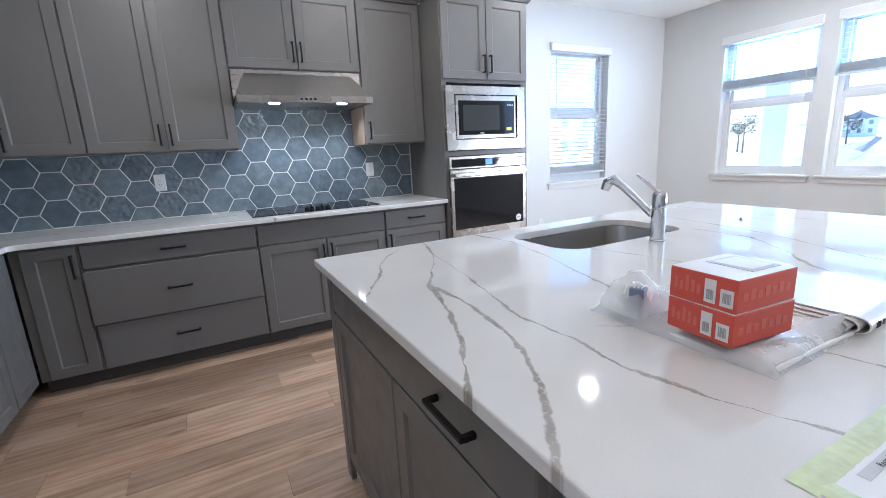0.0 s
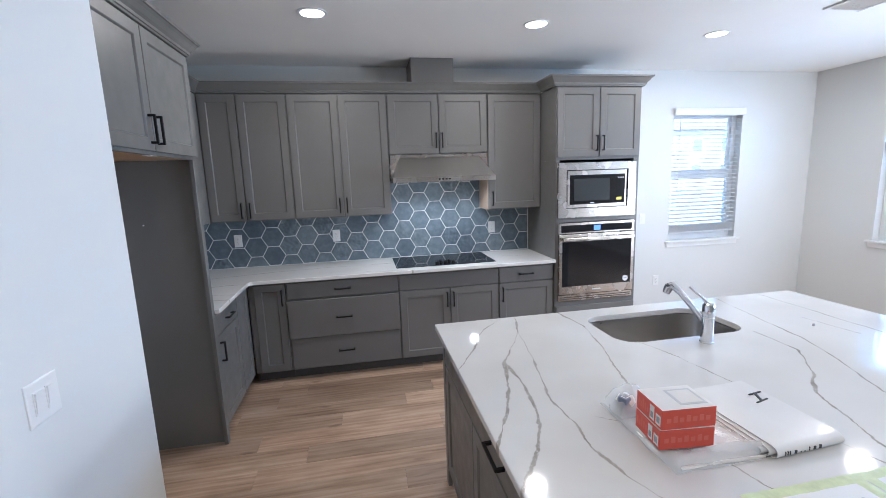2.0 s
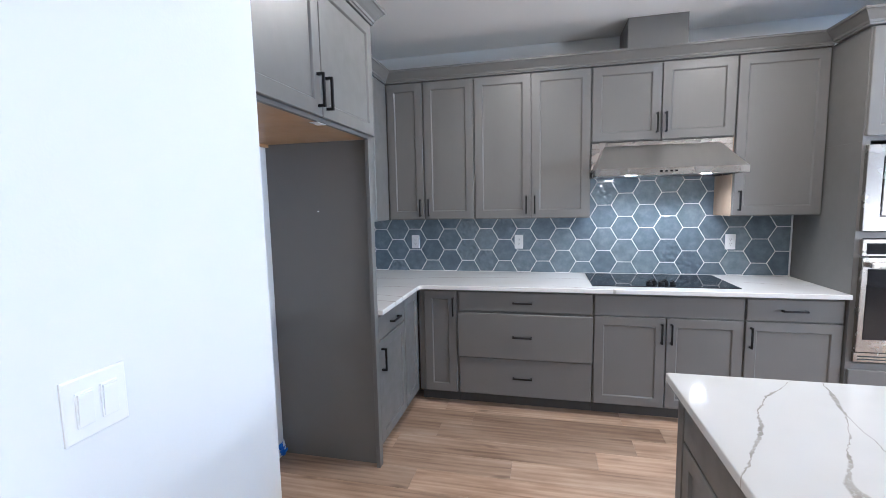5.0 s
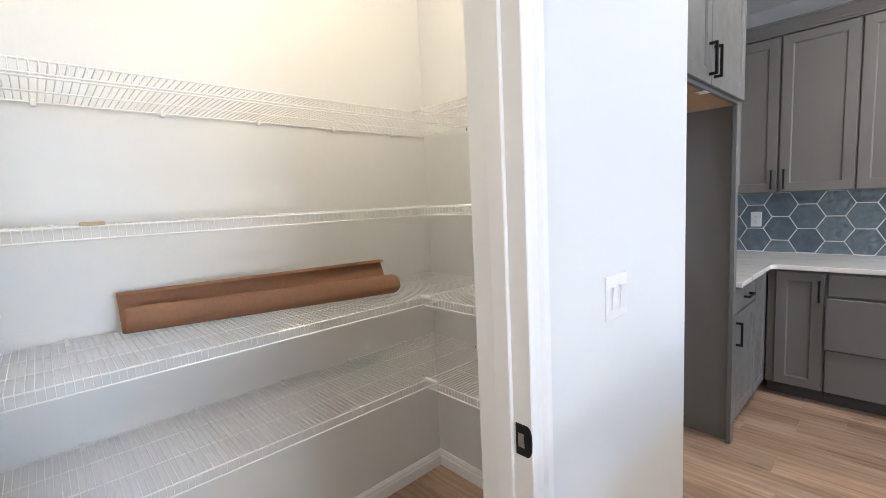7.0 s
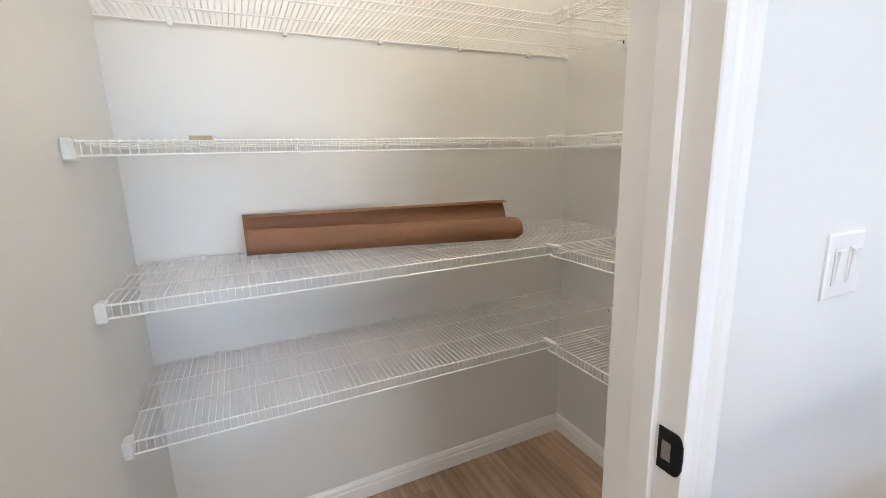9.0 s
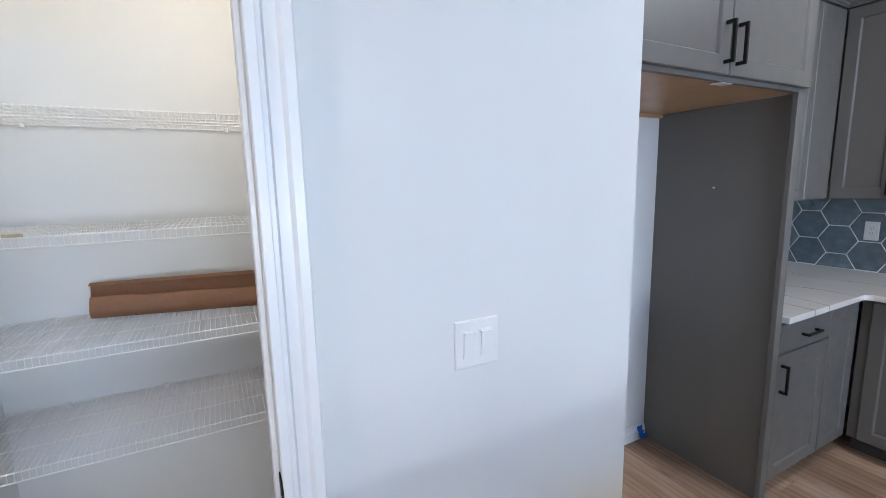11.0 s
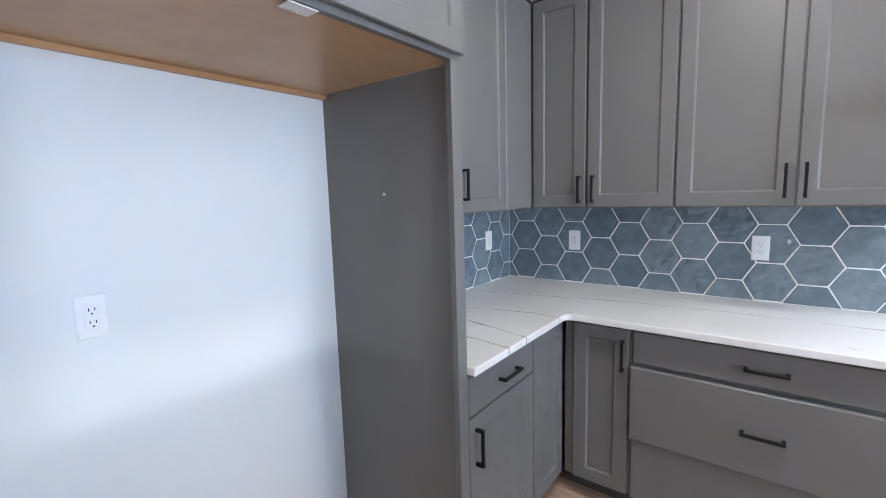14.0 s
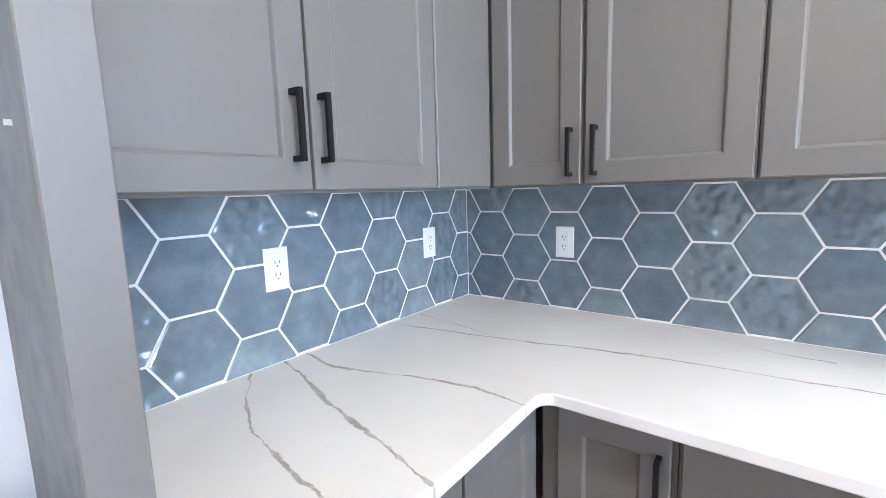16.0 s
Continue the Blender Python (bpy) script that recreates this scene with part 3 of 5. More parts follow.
# ---- windows ----
def window(name, side, a0, a1, blind_to):
    """A single-hung vinyl window with a sill board and a slatted blind let down to blind_to."""
    c = 0.0 if side == "n" else EAST
    mid = (a0 + a1) / 2
    base = (mid, 0.08, WZ0) if side == "n" else (EAST + 0.08, mid, WZ0)
    # d runs outwards from the room's wall face
    f = (lambda u, d, z: (u, d, z)) if side == "n" else (lambda u, d, z: (EAST + d, u, z))
    w = thing(name, base, "white vinyl single-hung window with a painted sill", "window", kind="structure")
    fr = part("window_frame", fbox(f, a0, a0 + 0.045, 0.085, 0.155, WZ0, WZ1), VINYL, w)
    part("window_frame", fbox(f, a1 - 0.045, a1, 0.085, 0.155, WZ0, WZ1), VINYL, w)
    part("window_frame", fbox(f, a0 + 0.045, a1 - 0.045, 0.085, 0.155, WZ0, WZ0 + 0.05), VINYL, w)
    part("window_frame", fbox(f, a0 + 0.045, a1 - 0.045, 0.085, 0.155, WZ1 - 0.05, WZ1), VINYL, w)
    zm = 1.63
    part("meeting_rail", fbox(f, a0 + 0.045, a1 - 0.045, 0.088, 0.135, zm - 0.022, zm + 0.028, None, 0.003), VINYL, w)
    for z0, z1, d in ((WZ0 + 0.05, zm - 0.022, 0.105), (zm + 0.028, WZ1 - 0.05, 0.130)):
        bm = fbox(f, a0 + 0.045, a0 + 0.07, d - 0.012, d + 0.012, z0, z1)
        fbox(f, a1 - 0.07, a1 - 0.045, d - 0.012, d + 0.012, z0, z1, bm)
        fbox(f, a0 + 0.07, a1 - 0.07, d - 0.012, d + 0.012, z0, z0 + 0.03, bm)
        fbox(f, a0 + 0.07, a1 - 0.07, d - 0.012, d + 0.012, z1 - 0.02, z1, bm)
        sash = part("sash", bm, VINYL, w)
        pane = part("pane", fbox(f, a0 + 0.071, a1 - 0.071, d - 0.002, d + 0.002, z0 + 0.031, z1 - 0.021), PANE, sash, "clear glass pane")
        pane.visible_shadow = False
    part("window_sill", fbox(f, a0 - 0.045, a1 + 0.045, -0.045, 0.084, WZ0 - 0.022, WZ0 - 0.001, None, 0.004), TRIM, w)
    part("apron", fbox(f, a0 - 0.03, a1 + 0.03, -0.016, -0.001, WZ0 - 0.075, WZ0 - 0.023, None, 0.003), TRIM, w)
    bl = thing("window_blind", base, "white slatted blind, let down to just above the sill" if blind_to < 1.2 else "white slatted blind, drawn half way up", "blind", "slatted blinds")
    part("valance", fbox(f, a0 - 0.012, a1 + 0.012, -0.038, 0.0, WZ1 - 0.055, WZ1 + 0.022, None, 0.004), TRIM, bl)
    part("headrail", fbox(f, a0 + 0.012, a1 - 0.012, 0.004, 0.055, WZ1 - 0.05, WZ1 - 0.003), TRIM, bl)
    z = WZ1 - 0.085
    tilt = 0.004
    while z > blind_to + 0.10:
        ring = lambda u: [f(u, 0.008, z - tilt), f(u, 0.03, z + 0.002), f(u, 0.052, z + tilt), f(u, 0.052, z + tilt + 0.0028), f(u, 0.03, z + 0.0048), f(u, 0.008, z - tilt + 0.0028)]
        part("slat", loops([ring(a0 + 0.014), ring(a1 - 0.014)]), SLAT, bl)
        z -= 0.044
    k = 0
    zs = blind_to + 0.026
    while zs < z + 0.01 and k < 24:
        part("slat", fbox(f, a0 + 0.014, a1 - 0.014, 0.006, 0.054, zs, zs + 0.0028), SLAT, bl)
        zs += 0.0062
        k += 1
    part("bottom_rail", fbox(f, a0 + 0.014, a1 - 0.014, 0.006, 0.054, blind_to, blind_to + 0.022, None, 0.003), SLAT, bl)
    for u in (a0 + 0.13, a1 - 0.13):
        for d in (0.0045, 0.0555):
            part("cord", tube([f(u, d, blind_to), f(u, d, WZ1 - 0.05)], 0.0009, sides=4), WIRE, bl)
    part("wand", tube([f(a0 + 0.08, -0.004, 1.45), f(a0 + 0.08, -0.004, WZ1 - 0.06)], 0.004, sides=6), WHITEP, bl)


window("window_1", "n", 5.025, 5.895, 0.965)
window("window_2", "e", -1.615, -0.745, 1.79)
window("window_3", "e", -2.625, -1.755, 1.79)
# two unseen windows, added as openings for the side fill lamps
window("window_4", "e", -3.635, -2.765, 1.79)
window("window_5", "e", -4.645, -3.775, 1.79)

# ---- recessed lamps ----
can = None
for cx, cy in CAN_PLACES:
    if can is None:
        can = thing("recessed_light", (cx, cy, H), "round white recessed ceiling downlight, switched on", "ceiling light", "ceiling downlights")
        ring = lambda r, z: [(cx + r * math.cos(a), cy + r * math.sin(a), z) for a in (2 * math.pi * k / 32 for k in range(32))]
        part("trim_ring", loops([ring(0.094, H), ring(0.092, H - 0.006), ring(0.075, H - 0.007), ring(0.070, H - 0.001), ring(0.070, H)], None, False, False), WHITEP, can, round_=True)
        part("lens", disc(cx, cy, 0.072, H - 0.004, H - 0.001), BULB, can, "glowing lens")
    else:
        copy_thing(can, Matrix.Translation((cx, cy, H)))
vent = thing("ceiling_vent", (4.93, -1.85, H), "white louvred ceiling air vent", "vent")
VX0, VX1, VY0, VY1 = 4.78, 5.085, -2.005, -1.70
# dark sheet on the ceiling stands for the shade between the louvres
part("backing", box(VX0 + 0.02, VX1 - 0.02, VY0 + 0.02, VY1 - 0.02, H - 0.0022, H - 0.0012), DARKP, vent)
for x0, x1, y0, y1 in ((VX0, VX0 + 0.022, VY0, VY1), (VX1 - 0.022, VX1, VY0, VY1), (VX0 + 0.022, VX1 - 0.022, VY0, VY0 + 0.022), (VX0 + 0.022, VX1 - 0.022, VY1 - 0.022, VY1)):
    part("frame", box(x0, x1, y0, y1, H - 0.012, H - 0.0024, 0.002), WHITEP, vent)
for k in range(9):
    vx = VX0 + 0.032 + 0.027 * k
    part("slat", loops([[(vx, y, H - 0.004), (vx + 0.018, y, H - 0.014), (vx + 0.019, y, H - 0.0128), (vx + 0.001, y, H - 0.0028)] for y in (VY0 + 0.0225, VY1 - 0.0225)]), WHITEP, vent)
pl = thing("pantry_ceiling_light", (0.42, -3.45, H), "small round pantry ceiling light, switched on", "ceiling light")
part("base", disc(0.42, -3.45, 0.085, H - 0.02, H - 0.001), WHITEP, pl)
part("diffuser", loops([[(0.42 + r * math.cos(a), -3.45 + r * math.sin(a), z) for a in (2 * math.pi * k / 24 for k in range(24))] for r, z in ((0.08, H - 0.02), (0.07, H - 0.035), (0.035, H - 0.045))]), BULB, pl)

# ---- kitchen cabinets ----
DZ0, DZ1 = 0.105, 0.866
SPLIT = 0.720


def base_unit(name_label, f, u0, u1, depth, back):
    """An empty with the body and kick of a floor cabinet; f has d = 0 at the body's front."""
    mid = f((u0 + u1) / 2, -depth / 2, 0)
    c = thing("base_cabinet", mid, name_label, "cabinet", "grey floor cabinets")
    part("body", fbox(f, u0 + 0.001, u1 - 0.001, -depth + back, 0, 0.10, 0.883), GREY, c)
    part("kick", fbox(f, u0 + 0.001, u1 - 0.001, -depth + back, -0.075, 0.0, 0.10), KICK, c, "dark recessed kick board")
    return c


fb = facing_south(-0.621)
c = base_unit("grey corner floor cabinet with one narrow door", fb, 0.645, 0.945, 0.621, 0.0)
front("shaker", fb, 0.692, 0.934, DZ0, DZ1, c, (0.912, 0.752, True))
c = base_unit("grey drawer cabinet with three wide drawers, the middle one ajar", fb, 0.945, 1.885, 0.621, 0.0)
front("slab", fb, 0.952, 1.877, SPLIT + 0.008, DZ1, c, (1.408, 0.795, False), "drawer")
f2 = facing_south(-0.640)
front("slab", f2, 0.946, 1.880, 0.388, SPLIT - 0.006, c, (1.408, 0.553, False), "drawer")
front("slab", fb, 0.952, 1.877, DZ0, 0.381, c, (1.408, 0.246, False), "drawer")
c = base_unit("grey floor cabinet with two doors under the cooktop", fb, 1.885, 2.797, 0.621, 0.0)
front("slab", fb, 1.891, 2.791, SPLIT + 0.008, DZ1, c, None, "false_drawer")
front("shaker", fb, 1.891, 2.338, DZ0, SPLIT, c, (2.312, 0.618, True))
front("shaker", fb, 2.345, 2.791, DZ0, SPLIT, c, (2.371, 0.618, True))
c = base_unit("grey floor cabinet with a drawer over one door", fb, 2.797, 3.333, 0.621, 0.0)
front("slab", fb, 2.804, 3.326, SPLIT + 0.008, DZ1, c, (3.06, 0.798, False), "drawer")
front("shaker", fb, 2.804, 3.326, DZ0, SPLIT, c, (2.831, 0.618, True))
fl = facing_east(0.621)
c = base_unit("grey floor cabinet beside the fridge recess with drawer and door", fl, -1.433, -0.624, 0.621, 0.0)
front("slab", fl, -1.424, -0.955, SPLIT + 0.008, DZ1, c, (-1.165, 0.795, False), "drawer")
front("shaker", fl, -1.424, -0.955, DZ0, SPLIT, c, (-1.385, 0.610, True))
front("shaker", fl, -0.946, -0.645, DZ0, DZ1, c, None, "filler_panel")

UZ0, UZ1 = 1.375, 2.442
fu = facing_south(-0.316)


def wall_unit(label, f, u0, u1, z0, depth):
    mid = f((u0 + u1) / 2, -depth / 2, z0)
    c = thing("wall_cabinet", mid, label, "cabinet", "grey wall cabinets")
    part("body", fbox(f, u0 + 0.001, u1 - 0.001, -depth + 0.012, 0, z0, UZ1), GREY, c)
    return c


c = wall_unit("grey corner wall cabinet with two uneven doors", fu, 0.318, 1.032, UZ0, 0.316)
front("shaker", fu, 0.340, 0.625, UZ0 + 0.006, UZ1 - 0.008, c, (0.598, 1.470, True))
front("shaker", fu, 0.638, 1.026, UZ0 + 0.006, UZ1 - 0.008, c, (0.668, 1.470, True))
c = wall_unit("grey wall cabinet with two tall doors", fu, 1.032, 1.884, UZ0, 0.316)
front("shaker", fu, 1.038, 1.456, UZ0 + 0.006, UZ1 - 0.008, c, (1.425, 1.480, True))
front("shaker", fu, 1.463, 1.878, UZ0 + 0.006, UZ1 - 0.008, c, (1.487, 1.480, True))
c = wall_unit("short grey wall cabinet with two doors over the hood", fu, 1.884, 2.806, 1.912, 0.316)
front("shaker", fu, 1.890, 2.342, 1.918, UZ1 - 0.008, c, (2.316, 2.03, True))
front("shaker", fu, 2.349, 2.800, 1.918, UZ1 - 0.008, c, (2.373, 2.03, True))
c = wall_unit("grey wall cabinet with one door beside the hood", fu, 2.806, 3.333, UZ0, 0.316)
front("shaker", fu, 2.812, 3.326, UZ0 + 0.006, UZ1 - 0.008, c, (2.845, 1.480, True))
part("side_panel", box(2.802, 2.8065, -0.314, -0.013, UZ0, 1.911), SIDE, c, "tan unpainted cabinet side")
fw = facing_east(0.316)
c = wall_unit("grey wall cabinet with two doors over the short counter", fw, -1.433, -0.318, UZ0, 0.316)
front("shaker", fw, -1.426, -1.020, UZ0 + 0.006, UZ1 - 0.008, c, (-1.056, 1.503, True))
front("shaker", fw, -1.013, -0.618, UZ0 + 0.006, UZ1 - 0.008, c, (-0.992, 1.503, True))
front("slab", fw, -0.611, -0.341, UZ0 + 0.006, UZ1 - 0.008, c, None, "filler_panel")

# fridge recess
fp = facing_east(0.646)
c = thing("fridge_cabinet", (0.32, -1.98, 0), "grey cabinet and tall side panel round the empty fridge recess", "cabinet")
part("side_panel", box(0.0, 0.6235, -1.4425, -1.4345, 0.0, 1.852), GREY, c)
part("stile", box(0.624, 0.645, -1.483, -1.4345, 0.0, 1.8735, 0.0015), GREY, c)
part("fixing_pin", tube([(0.315, -1.4425, 1.472), (0.315, -1.450, 1.472)], 0.004), WHITEP, c, "small white pin")
part("body", box(0.0, 0.645, -2.528, -1.435, 1.874, UZ1), GREY, c)
part("front_rail", box(0.626, 0.645, -2.528, -1.4835, 1.850, 1.8735), GREY, c)
part("underside", box(0.001, 0.6235, -2.527, -1.4435, 1.8535, 1.8735), MAPLE, c, "bare maple cabinet underside")
part("cleat", box(0.001, 0.022, -2.527, -1.4435, 1.838, 1.8530), MAPLE, c, "maple cleat")
front("shaker", fp, -2.522, -2.001, 1.866, UZ1 - 0.008, c, (-2.032, 1.966, True))
front("shaker", fp, -1.995, -1.441, 1.866, UZ1 - 0.008, c, (-1.962, 1.966, True))
part("catch", box(0.600, 0.640, -2.00, -1.93, 1.8465, 1.8495, 0.001), WHITEP, c, "white door catch")

# tall oven cabinet
ft = facing_south(-0.655)
TX0, TX1 = 3.336, 4.158
tall = thing("oven_cabinet", ((TX0 + TX1) / 2, -0.32, 0), "tall grey cabinet that holds the microwave and wall oven", "cabinet")
part("upper_box", box(TX0, TX1, -0.655, 0.0, 1.81, UZ1), GREY, tall)
part("lower_box", box(TX0, TX1, -0.655, 0.0, 0.10, 0.495), GREY, tall)
part("middle_rail", box(3.375, 4.107, -0.655, -0.10, 1.25, 1.285), GREY, tall)
part("side_panel", box(TX0, 3.375, -0.655, 0.0, 0.4955, 1.8095), GREY, tall)
part("side_panel", box(4.107, TX1, -0.655, 0.0, 0.4955, 1.8095), GREY, tall)
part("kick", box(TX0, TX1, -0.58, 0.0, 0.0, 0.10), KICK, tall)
part("back", box(3.375, 4.107, -0.10, -0.0, 0.495, 1.81), KICK, tall)
front("shaker", ft, 3.345, 3.744, 1.836, UZ1 - 0.008, tall, (3.716, 1.952, True))
front("shaker", ft, 3.751, 4.150, 1.836, UZ1 - 0.008, tall, (3.779, 1.952, True))
front("slab", ft, 3.345, 4.150, 0.115, 0.455, tall, None, "drawer")

# crown mouldings
CROWN = ((-0.02, 2.4425), (0.022, 2.4425), (0.024, 2.452), (0.030, 2.455), (0.032, 2.468), (0.043, 2.480), (0.058, 2.500), (0.068, 2.511), (0.076, 2.514), (0.078, 2.527), (-0.02, 2.527))
for nm, path, lab in (
    ("trim_crown_wall_units", [(0.316, -1.434), (0.316, -0.316), (TX0 - 0.001, -0.316)], "grey crown moulding along the wall cabinets"),
    ("trim_crown_oven", [(TX0, -0.318 - 0.06), (TX0, -0.655), (TX1, -0.655), (TX1, 0.0)], "grey crown moulding round the oven cabinet"),
    ("trim_crown_fridge", [(0.645, -2.529), (0.645, -1.435), (0.30, -1.435)], "grey crown moulding on the fridge cabinet"),
):
    solid(nm, sweep(path, CROWN), GREY, lab, "crown moulding", "structure")
solid("duct_cover", box(2.113, 2.494, -0.345, -0.001, 2.529, H - 0.001, 0.002), GREY, "grey boxed duct cover from cabinet to ceiling", "duct cover")

# ---- counters ----
CT = 0.914
r = 0.035
inner = [(0.675 + r - r * math.cos(radians(a)), -0.685 - r + r * math.sin(radians(a))) for a in range(0, 91, 15)]
outline = [(0.0, 0.0), (0.0, -1.434)] + [(0.675, -1.434)] + inner + [(3.334, -0.685), (3.334, 0.0)]
ctop = solid("countertop", poly_plate(outline, 0.884, CT), COUNTER_STONE, "white veined quartz counter along two walls", "countertop")
bev = ctop.modifiers.new("edge", "BEVEL")
bev.width, bev.segments, bev.limit_method, bev.angle_limit = 0.004, 2, "ANGLE", radians(50)

# hob
hob = thing("cooktop", (2.337, -0.30, CT), "black glass electric cooktop let into the counter", "cooktop")
part("glass", box(1.880, 2.795, -0.575, -0.055, CT + 0.0005, CT + 0.0065, 0.002), GLASSBLACK, hob)
for cx, cy, rr in ((2.06, -0.20, 0.085), (2.06, -0.43, 0.10), (2.34, -0.19, 0.11), (2.62, -0.20, 0.10), (2.62, -0.43, 0.085)):
    ring = lambda q, z: [(cx + q * math.cos(a), cy + q * math.sin(a), z) for a in (2 * math.pi * k / 40 for k in range(40))]
    part("burner_ring", loops([ring(rr, CT + 0.0066), ring(rr, CT + 0.0072), ring(rr - 0.004, CT + 0.0072), ring(rr - 0.004, CT + 0.0066)], None, False, False), GLASSGREY, hob)
for kx, ky in ((2.262, -0.492), (2.337, -0.505), (2.412, -0.492), (2.30, -0.45), (2.375, -0.45)):
    kb = part("knob", disc(kx, ky, 0.021, CT + 0.0066, CT + 0.026, 20, None, 0.018), BLACK, hob)
    part("grip", box(kx - 0.004, kx + 0.004, ky - 0.018, ky + 0.018, CT + 0.026, CT + 0.036, 0.002), BLACK, kb)

# hood
hood = thing("range_hood", (2.345, -0.3, 1.66), "stainless steel canopy range hood, its two lamps lit", "range hood")
HX0, HX1 = 1.890, 2.800
part("back_plate", box(HX0, HX1, -0.316, -0.013, 1.868, 1.910, 0.002), STEEL, hood)
can_b = [(HX0 + 0.004, -0.585, 1.705), (HX1 - 0.004, -0.585, 1.705), (HX1 - 0.004, -0.02, 1.705), (HX0 + 0.004, -0.02, 1.705)]
can_t = [(HX0 + 0.085, -0.335, 1.880), (HX1 - 0.085, -0.335, 1.880), (HX1 - 0.085, -0.02, 1.880), (HX0 + 0.085, -0.02, 1.880)]
part("canopy", loops([can_b, can_t]), HOODSTEEL, hood)
for s, x in ((1, HX0), (-1, HX1)):
    part("flare", loops([[(x, -0.315, 1.715), (x, -0.315, 1.868), (x, -0.02, 1.868), (x, -0.02, 1.715)], [(x + s * 0.004, -0.315, 1.715), (x + s * 0.075, -0.315, 1.868), (x + s * 0.075, -0.02, 1.868), (x + s * 0.004, -0.02, 1.715)]]), STEEL, hood)
bm = box(HX0, HX1, -0.590, -0.575, 1.660, 1.7045, 0.002)
box(HX0, HX0 + 0.012, -0.575, -0.013, 1.660, 1.7045, 0, bm)
box(HX1 - 0.012, HX1, -0.575, -0.013, 1.660, 1.7045, 0, bm)
part("rim", bm, STEEL, hood)
part("grease_filter", box(HX0 + 0.012, HX1 - 0.012, -0.574, -0.013, 1.672, 1.684), STEELV, hood, "steel underside with filters")
for k in range(4):
    part("button", box(2.285 + 0.03 * k, 2.301 + 0.03 * k, -0.5925, -0.5902, 1.677, 1.688, 0.0008), BLACK, hood)
for hx in (2.13, 2.60):
    part("lamp", disc(hx, -0.47, 0.035, 1.664, 1.6715, 20), HOODBULB, hood, "lit hood lamp")

# oven and microwave
oven = thing("wall_oven", (3.741, -0.4, 0.50), "stainless steel wall oven with a black glass door", "oven")
OX0, OX1, OY = 3.363, 4.119, -0.6555
part("case", box(3.378, 4.104, -0.654, -0.12, 0.505, 1.24), KICK, oven)
bm = box(OX0, OX1, -0.680, OY, 1.146, 1.243, 0.002)
pnl = part("control_panel", bm, STEEL, oven)
part("panel_glass", box(OX0 + 0.022, OX1 - 0.022, -0.6825, -0.6803, 1.158, 1.222), GLASSBLACK, pnl)
part("display", box(3.705, 3.772, -0.6845, -0.6828, 1.168, 1.214), SCREEN, pnl, "lit blue display")
dr = part("door", box(OX0, OX1, -0.690, OY, 0.572, 1.138, 0.003), STEEL, oven)
part("door_glass", box(OX0 + 0.030, OX1 - 0.030, -0.6925, -0.6903, 0.650, 1.072), GLASSBLACK, dr)
bm = box(OX0 + 0.022, OX1 - 0.022, -0.735, -0.717, 1.082, 1.112, 0.005)
box(OX0 + 0.022, OX0 + 0.050, -0.718, -0.690, 1.084, 1.110, 0, bm)
box(OX1 - 0.050, OX1 - 0.022, -0.718, -0.690, 1.084, 1.110, 0, bm)
part("handle", bm, STEEL, dr)
st = loops([[(4.035 + q * math.cos(a), y, 0.692 + q * math.sin(a)) for a in (2 * math.pi * k / 24 for k in range(24))] for y, q in ((-0.6926, 0.028), (-0.6936, 0.028))])
part("sticker", st, WHITECARD, dr, "round white sticker")
part("sticker_mark", box(4.02, 4.05, -0.6944, -0.6937, 0.688, 0.696), GREYINK, dr)
part("badge", box(3.70, 3.782, -0.6912, -0.6902, 0.605, 0.615), PALEINK, dr)
part("vent_trim", box(OX0, OX1, -0.678, OY, 0.508, 0.566, 0.002), STEEL, oven)
for z in (0.522, 0.540):
    part("vent_slot", box(OX0 + 0.02, OX1 - 0.02, -0.680, -0.6785, z, z + 0.007), DARKP, oven)

mw = thing("microwave", (3.736, -0.4, 1.29), "built-in stainless microwave in a steel trim frame", "microwave")
MX0, MX1, MZ0, MZ1 = 3.352, 4.119, 1.292, 1.786
ftm = facing_south(-0.6555)
bm = loops([rect(ftm, MX0, MX1, MZ0, MZ1, 0), rect(ftm, MX0, MX1, MZ0, MZ1, 0.026), rect(ftm, MX0, MX1, MZ0, MZ1, 0.028, 0.002),
            rect(ftm, MX0 + 0.078, MX1 - 0.078, MZ0 + 0.082, MZ1 - 0.066, 0.028), rect(ftm, MX0 + 0.078, MX1 - 0.078, MZ0 + 0.082, MZ1 - 0.066, 0.006)], None, False, False)
part("trim_frame", bm, STEEL, mw)
part("case", box(MX0 + 0.08, MX1 - 0.08, -0.652, -0.12, MZ0 + 0.084, MZ1 - 0.068), DARKP, mw)
md = part("door", box(MX0 + 0.088, MX1 - 0.094, -0.682, -0.653, MZ0 + 0.088, MZ1 - 0.072, 0.003), STEEL, mw)
part("door_glass", box(MX0 + 0.112, MX1 - 0.112, -0.6845, -0.6823, MZ0 + 0.118, MZ1 - 0.112), GLASSBLACK, md)
part("viewing_window", box(MX0 + 0.150, MX1 - 0.265, -0.6862, -0.6847, MZ0 + 0.150, MZ1 - 0.145), GLASSGREY, md, "grey viewing window")
part("badge", box(3.66, 3.70, -0.6858, -0.6847, MZ0 + 0.126, MZ0 + 0.134), PALEINK, md)
part("sticker", box(3.925, 3.975, -0.6858, -0.6847, MZ0 + 0.147, MZ0 + 0.172), YELLOW, md, "yellow sticker")
for k in range(4):
    part("display_mark", box(3.935 + 0.016 * k, 3.945 + 0.016 * k, -0.6858, -0.6847, MZ1 - 0.150, MZ1 - 0.140), PALEINK, md)

